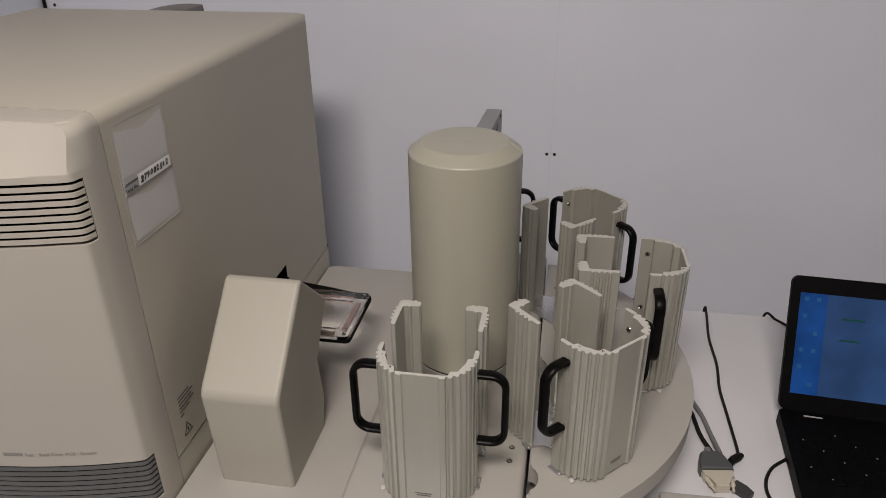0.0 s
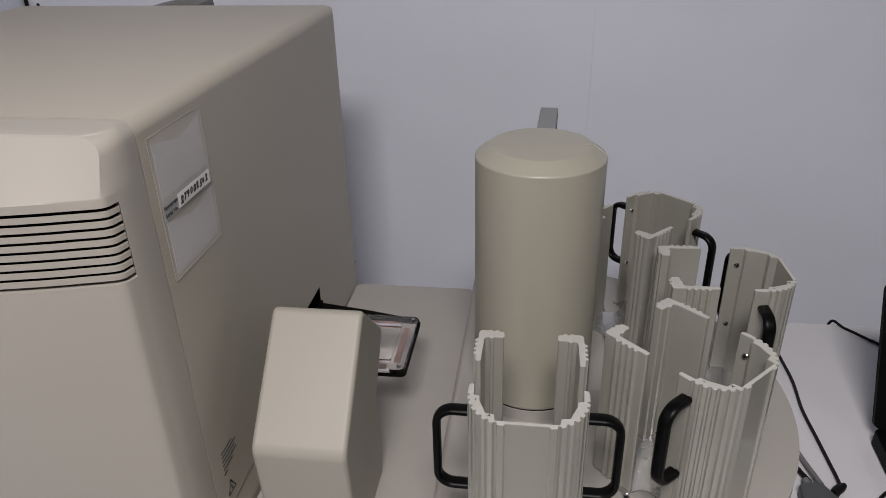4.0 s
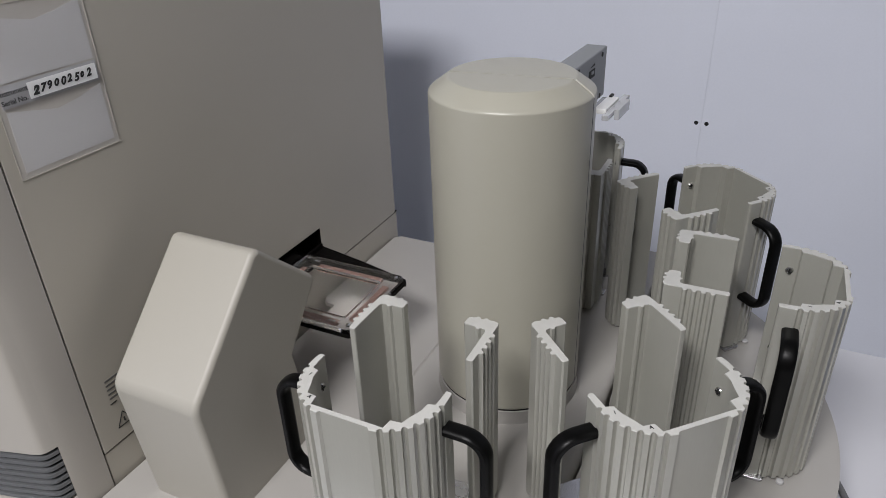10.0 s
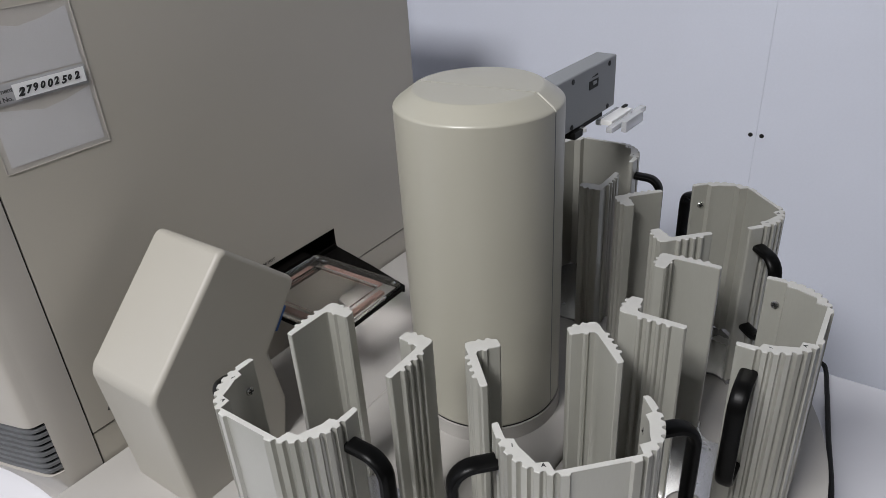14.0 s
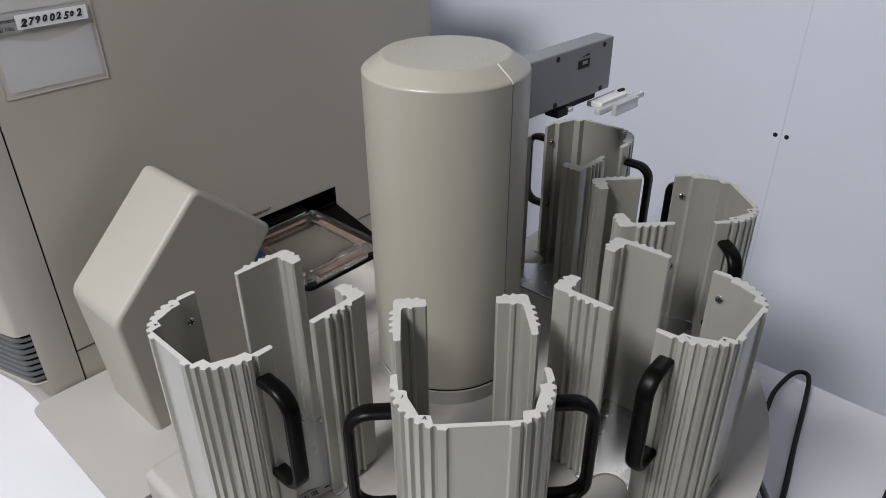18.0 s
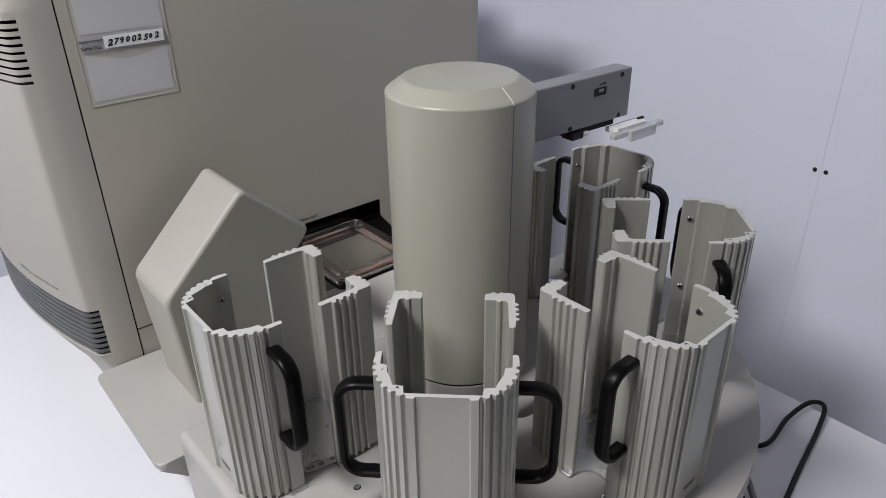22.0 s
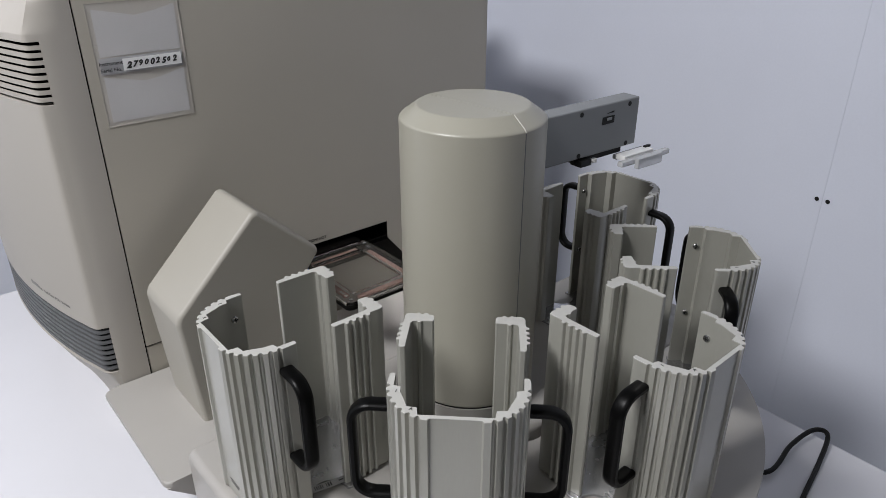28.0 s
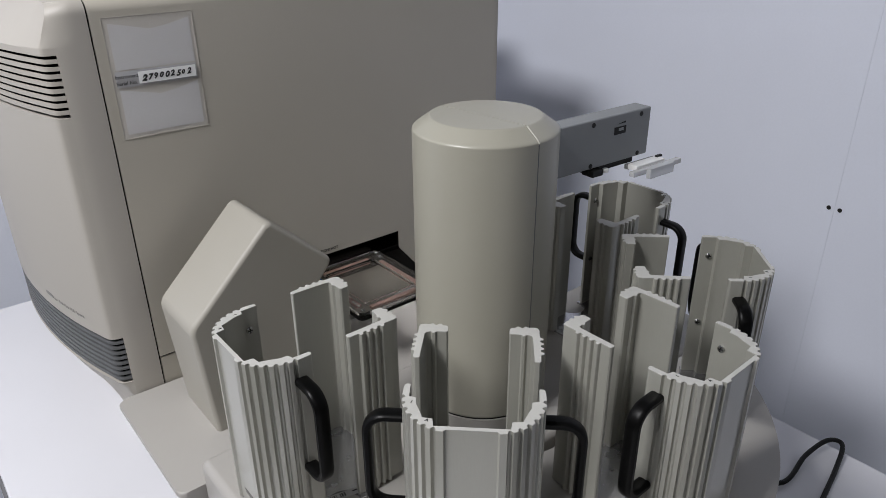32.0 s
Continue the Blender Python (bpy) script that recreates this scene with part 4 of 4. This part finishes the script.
def build_stack():
    st = tagged(empty("plate_stack", HX, HY, DZ + 0.0005), "empty grey fluted aluminium plate stack with black handles", "plate stack", group="plate stacks round the robot")
    part("base_plate", prism(base_plate_profile(), 0.0, 0.0030, 0.0006, 1), M_PLATE, st, "bare aluminium base plate")
    ch = part("outer_channel", prism(channel_profile(), 0.0032, TOP - 0.0008), M_ALU, st)
    part("cut_edge", prism(channel_profile(), TOP - 0.0008, TOP, 0.0003, 1), M_CUT, ch, "pale cut top edge")
    for s in (1, -1):
        pr = corner_post_profile()
        if s < 0:
            pr = [(x, -y) for x, y in pr]
        post = part("corner_post", prism(pr, 0.0032, TOP - 0.0008), M_ALU, st)
        part("cut_edge", prism(pr, TOP - 0.0008, TOP, 0.0003, 1), M_CUT, post, "pale cut top edge")
        part("handle", handle_mesh(s), M_BLACK, st, "black bow handle")
        for z in (1.0858 - DZ, 1.1735 - DZ):
            m = pose(0.2560, s * 0.0502, z, 90 * s)
            sc = part("screw", screw_head(m, 0.0036), M_CHROME, st)
            part("slot", screw_slot(m, 0.0036), M_DARK, sc)
    part("locating_pin", lathe([(0, 0.0), (0.0034, 0.0), (0.0034, 0.0020), (0.0024, 0.0027), (0, 0.0027)], 0.2800, -0.0525, 16), M_PAPER, st, "white locating pin")
    for z0, w in ((0.0165, 0.0080), (0.0195, 0.0095)):
        part("stacker_tag", block(0.29895, 0.2992, -w, w, z0, z0 + 0.0014), M_GREYINK, st, "small printed mark")
    lettering("corner_letter", "A", 0.0042, M_INK, pose(0.2905, -0.0350, TOP + 0.0001, 0, 0, 78), st, 0.0001)
    lettering("corner_number", "1", 0.0042, M_INK, pose(0.2700, -0.0485, TOP + 0.0001, 0, 0, 78), st, 0.0001)
    return st


ANG0 = -89.7
first = build_stack()
SET = (-0.5, 0.5, 1.5, 1.1, 0.7)
first.matrix_basis = pose(HX, HY, DZ + 0.0008, 0, 0, ANG0 + SET[0])
stacks = [first]
for k in range(1, 5):
    stacks.append(copy_thing(first, pose(HX, HY, DZ + 0.0008, 0, 0, ANG0 + 45.0 * k + SET[k])))

# bar-code label on the front left stack's base plate
label = tagged(part("barcode_label", block(-0.016, 0.020, -0.0042, 0.0042, 0, 0.0003), M_PAPER), "small white barcode label on a stack's base plate", "label")
label.matrix_basis = pose(-0.0850, 0.653, DZ + 0.0042, 0, 0, 78)
for x0, w in ((-0.0130, 0.0006), (-0.0113, 0.0009), (-0.0092, 0.0006), (-0.0076, 0.0012), (-0.0054, 0.0007), (-0.0014, 0.0008), (0.0004, 0.0014), (0.0028, 0.0014)):
    part("bar", block(x0, x0 + w, -0.0024, 0.0026, 0.0003, 0.0006), M_INK, label)
part("mark", block(0.0115, 0.0165, -0.0002, 0.0012, 0.0003, 0.0006), M_INK, label)

# ---- laptop ----
lap = tagged(empty("laptop", 0.351, 0.9421, BENCH, -3.64), "open black laptop with a blue screen on the bench", "laptop")
LW, LD, LT = 0.375, 0.250, 0.024
base = part("base", prism(rounded_outline(0, LW, -LD, 0, 0.010, 6), 0.003, LT, 0.003, 3), M_LAPTOP, lap)
for r in range(6):
    cols = 15 if r < 5 else 9
    kw = (LW - 0.03) / 15
    for c in range(cols):
        x0 = 0.015 + c * kw + (0.0 if r < 5 else kw * 3 * (c > 4))
        part("key", block(x0 + 0.0012, x0 + kw - 0.0012, -0.045 - r * 0.0185 - 0.0165, -0.045 - r * 0.0185, LT - 0.0003, LT + 0.0012, 0.0005, 1), M_KEY, base)
        if (r * 7 + c * 5) % 3 == 1:
            part("key_mark", block(x0 + kw * 0.3, x0 + kw * 0.38, -0.045 - r * 0.0185 - 0.009, -0.045 - r * 0.0185 - 0.0072, LT + 0.0012, LT + 0.0014), M_KEYMARK, base)
part("touchpad", block(0.13, 0.23, -0.235, -0.175, LT - 0.0002, LT + 0.0005, 0.001, 1), M_LAPTOP, base)
part("hinge_light", block(0.034, 0.060, -0.016, -0.0135, LT - 0.0002, LT + 0.0006), M_SLEEVE_LABEL, base)
for fx in (0.03, LW - 0.03):
    for fy in (-0.03, -LD + 0.03):
        part("rubber_foot", block(fx - 0.01, fx + 0.01, fy - 0.004, fy + 0.004, 0, 0.0032), M_BLACK, base)
LEAN_BACK = pose(0, 0.0, LT - 0.002, -25.2)
H = 0.206
lid_out = prism(rounded_outline(0.0, LW, 0.0, H, 0.011, 6), -0.0045, 0.0045, 0.0018, 3)
lid = part("lid", moved(lid_out, LEAN_BACK @ pose(0, 0, 0, 90)), M_LAPTOP, lap)
bx0, bx1, bz0, bz1 = 0.0132, LW - 0.0132, 0.0267, 0.181
SCREEN = glow("screen_glow", (0.030, 0.085, 0.23), 0.45, 0.3)
SCREEN_LEFT = glow("screen_glow_left", (0.008, 0.075, 0.31), 0.5, 0.4)
scr = part("screen", moved(block(bx0, bx1, -0.0052, -0.0040, bz0, bz1), LEAN_BACK), SCREEN, lap, "blue lit screen")
part("desktop_strip", moved(block(bx0, bx0 + 0.038, -0.0056, -0.0052, bz0, bz1), LEAN_BACK), SCREEN_LEFT, scr)
M_ICON = glow("icon_glow", (0.02, 0.13, 0.33), 0.42)
M_LINE = glow("line_glow", (0.008, 0.07, 0.07), 0.5)
for k in range(6):
    for c in (0, 1):
        if (k + c) % 3 != 2:
            part("desktop_icon", moved(block(bx0 + 0.006 + 0.017 * c, bx0 + 0.012 + 0.017 * c, -0.0059, -0.0056, bz1 - 0.012 - 0.026 * k, bz1 - 0.006 - 0.026 * k), LEAN_BACK), M_ICON, scr)
for k, (a, b) in enumerate(((0.030, 0.062), (0.030, 0.058))):
    part("text_line", moved(block(bx0 + 0.03 + a, bx0 + 0.03 + b, -0.0056, -0.0052, bz1 - 0.036 - 0.032 * k, bz1 - 0.033 - 0.032 * k), LEAN_BACK), M_LINE, scr)
part("maker_mark", moved(block(LW * 0.5 - 0.012, LW * 0.5 + 0.012, -0.0052, -0.0044, 0.0095, 0.0155), LEAN_BACK), M_SLEEVE_LABEL, lid, "plain pale maker's mark")

# ---- cables and connectors on the bench ----
def cable(name, pts, r, mat, label):
    return tagged(part(name, tube(smooth_path(pts), r, 10), mat), label, "cable")


ZB = BENCH + 0.0026
cable("power_cable", [(0.290, 1.262, BENCH - 0.12), (0.290, 1.257, BENCH - 0.005), (0.291, 1.238, ZB), (0.283, 1.15, ZB), (0.284, 1.07, ZB), (0.278, 1.0, ZB), (0.279, 0.94, ZB), (0.280, 0.89, ZB), (0.280, 0.856, ZB + 0.001), (0.277, 0.838, ZB + 0.003), (0.264, 0.818, ZB + 0.006)], 0.0024, M_CABLE, "thin black cable running over the bench edge")
cable("laptop_cable", [(0.398, 1.270, BENCH - 0.10), (0.402, 1.258, BENCH - 0.004), (0.418, 1.232, ZB), (0.455, 1.19, ZB), (0.52, 1.13, ZB)], 0.0024, M_CABLE, "thin black cable running behind the laptop")
cable("mouse_cable", [(0.37, 0.872, ZB + 0.006), (0.348, 0.852, ZB), (0.322, 0.828, ZB), (0.308, 0.800, ZB), (0.306, 0.772, ZB), (0.318, 0.745, ZB)], 0.0024, M_CABLE, "thin black cable at the laptop's side")
cable("black_lead", [(0.13, 1.06, ZB + 0.02), (0.19, 1.0, ZB + 0.008), (0.222, 0.945, ZB), (0.231, 0.885, ZB), (0.240, 0.842, ZB + 0.006)], 0.0034, M_CABLE, "black lead beside the round table")
cable("serial_cable", [(0.14, 1.07, ZB + 0.02), (0.205, 1.0, ZB + 0.008), (0.236, 0.94, ZB + 0.001), (0.246, 0.885, ZB + 0.002), (0.251, 0.835, ZB + 0.010)], 0.0036, M_GREYCABLE, "grey serial cable beside the round table")
cable("loop_cable", [(0.10, 1.10, ZB + 0.002), (0.139, 1.13, ZB + 0.003), (0.136, 1.19, ZB + 0.008), (0.143, 1.232, ZB + 0.014), (0.158, 1.242, ZB + 0.011), (0.170, 1.20, ZB + 0.003), (0.186, 1.12, ZB + 0.001), (0.203, 1.04, ZB), (0.209, 0.99, ZB)], 0.0030, M_CABLE, "black cable looped at the bench's back edge")

plug = tagged(empty("serial_plug", 0.2405, 0.808, BENCH, 188), "grey and ivory serial plug with thumbscrews lying on the bench", "plug")
hood = [(-0.011, -0.027), (0.011, -0.027), (0.016, -0.022), (0.0225, -0.002), (0.0225, 0.008), (-0.0225, 0.008), (-0.0225, -0.002), (-0.016, -0.022)]
part("hood", prism(hood, 0.0, 0.018, 0.004, 3), material("grey_hood", (0.07, 0.073, 0.077), 0.5), plug, "grey plug hood")
part("ivory_shell", prism([(-0.021, 0.0082), (0.021, 0.0082), (0.020, 0.020), (0.013, 0.023), (0.011, 0.038), (-0.009, 0.038), (-0.012, 0.025), (-0.020, 0.021)], 0.001, 0.0145, 0.002, 2), M_IVORY, plug, "ivory adaptor shell")
for s in (-1, 1):
    part("thumbscrew", moved(lathe([(0, 0), (0.0035, 0), (0.0035, 0.02), (0.002, 0.022), (0.002, 0.030), (0, 0.030)], sides=12), pose(s * 0.0185, 0.014, 0.009, -90, 0, s * 12)), M_IVORY, plug)
part("strain_relief", moved(lathe([(0, 0), (0.006, 0), (0.0045, 0.014), (0, 0.014)], sides=12), pose(0, -0.024, 0.009, 90)), M_GREYCABLE, plug)
dplug = tagged(part("power_plug", moved(lathe([(0, 0), (0.0045, 0), (0.006, 0.006), (0.006, 0.016), (0.0035, 0.024), (0, 0.024)], sides=14), pose(0, 0, 0.006, 90)), M_CABLE), "small black angled plug on the bench", "plug")
dplug.matrix_basis = pose(0.2655, 0.829, BENCH, 0, 0, 130)
gplug = tagged(part("cable_plug", prism([(-0.006, -0.016), (0.006, -0.016), (0.009, -0.004), (0.008, 0.012), (-0.008, 0.012), (-0.009, -0.004)], 0.0, 0.010, 0.003, 2), material("dark_grey_plug", (0.04, 0.04, 0.042), 0.5)), "small dark grey plug lying beside the serial plug", "plug")
gplug.matrix_basis = pose(0.270, 0.777, BENCH, 0, 0, 48)
boxp = tagged(part("beige_box", block(-0.09, 0.09, -0.12, 0.0, 0.0, 0.030, 0.004, 3), M_BASE), "low beige box lying on the bench before the laptop", "box")
boxp.matrix_basis = pose(0.245, 0.735, BENCH, 0, 0, 2)

# ---- behind the instrument ----
bm = bmesh.new()
duct = [(-0.752, 1.330)] + [(-0.752 + 0.0875 * k / 8, 1.4475 + 0.0085 * math.sin(math.pi * (0.06 + 0.62 * k / 8))) for k in range(9)] + [(-0.6630, 1.4480), (-0.6630, 1.330)]
near = [bm.verts.new((x, IY1 + 0.0002, z)) for x, z in duct]
far = [bm.verts.new((x, IY1 + 0.060, z)) for x, z in duct]
bm.faces.new(near)
bm.faces.new(far[::-1])
for i in range(len(duct)):
    j = (i + 1) % len(duct)
    bm.faces.new((near[i], far[i], far[j], near[j]))
part("rear_duct", at_inst(bm), material("dark_duct", (0.17, 0.16, 0.15), 0.55), inst, "dark grey rounded rear duct")
tagged(part("corner_conduit", tube([(-1.2085, WN - 0.0055, 0.0), (-1.2085, WN - 0.0055, 2.70)], 0.0038, 12), M_CABLE), "thin black conduit in the corner of the room", "conduit")
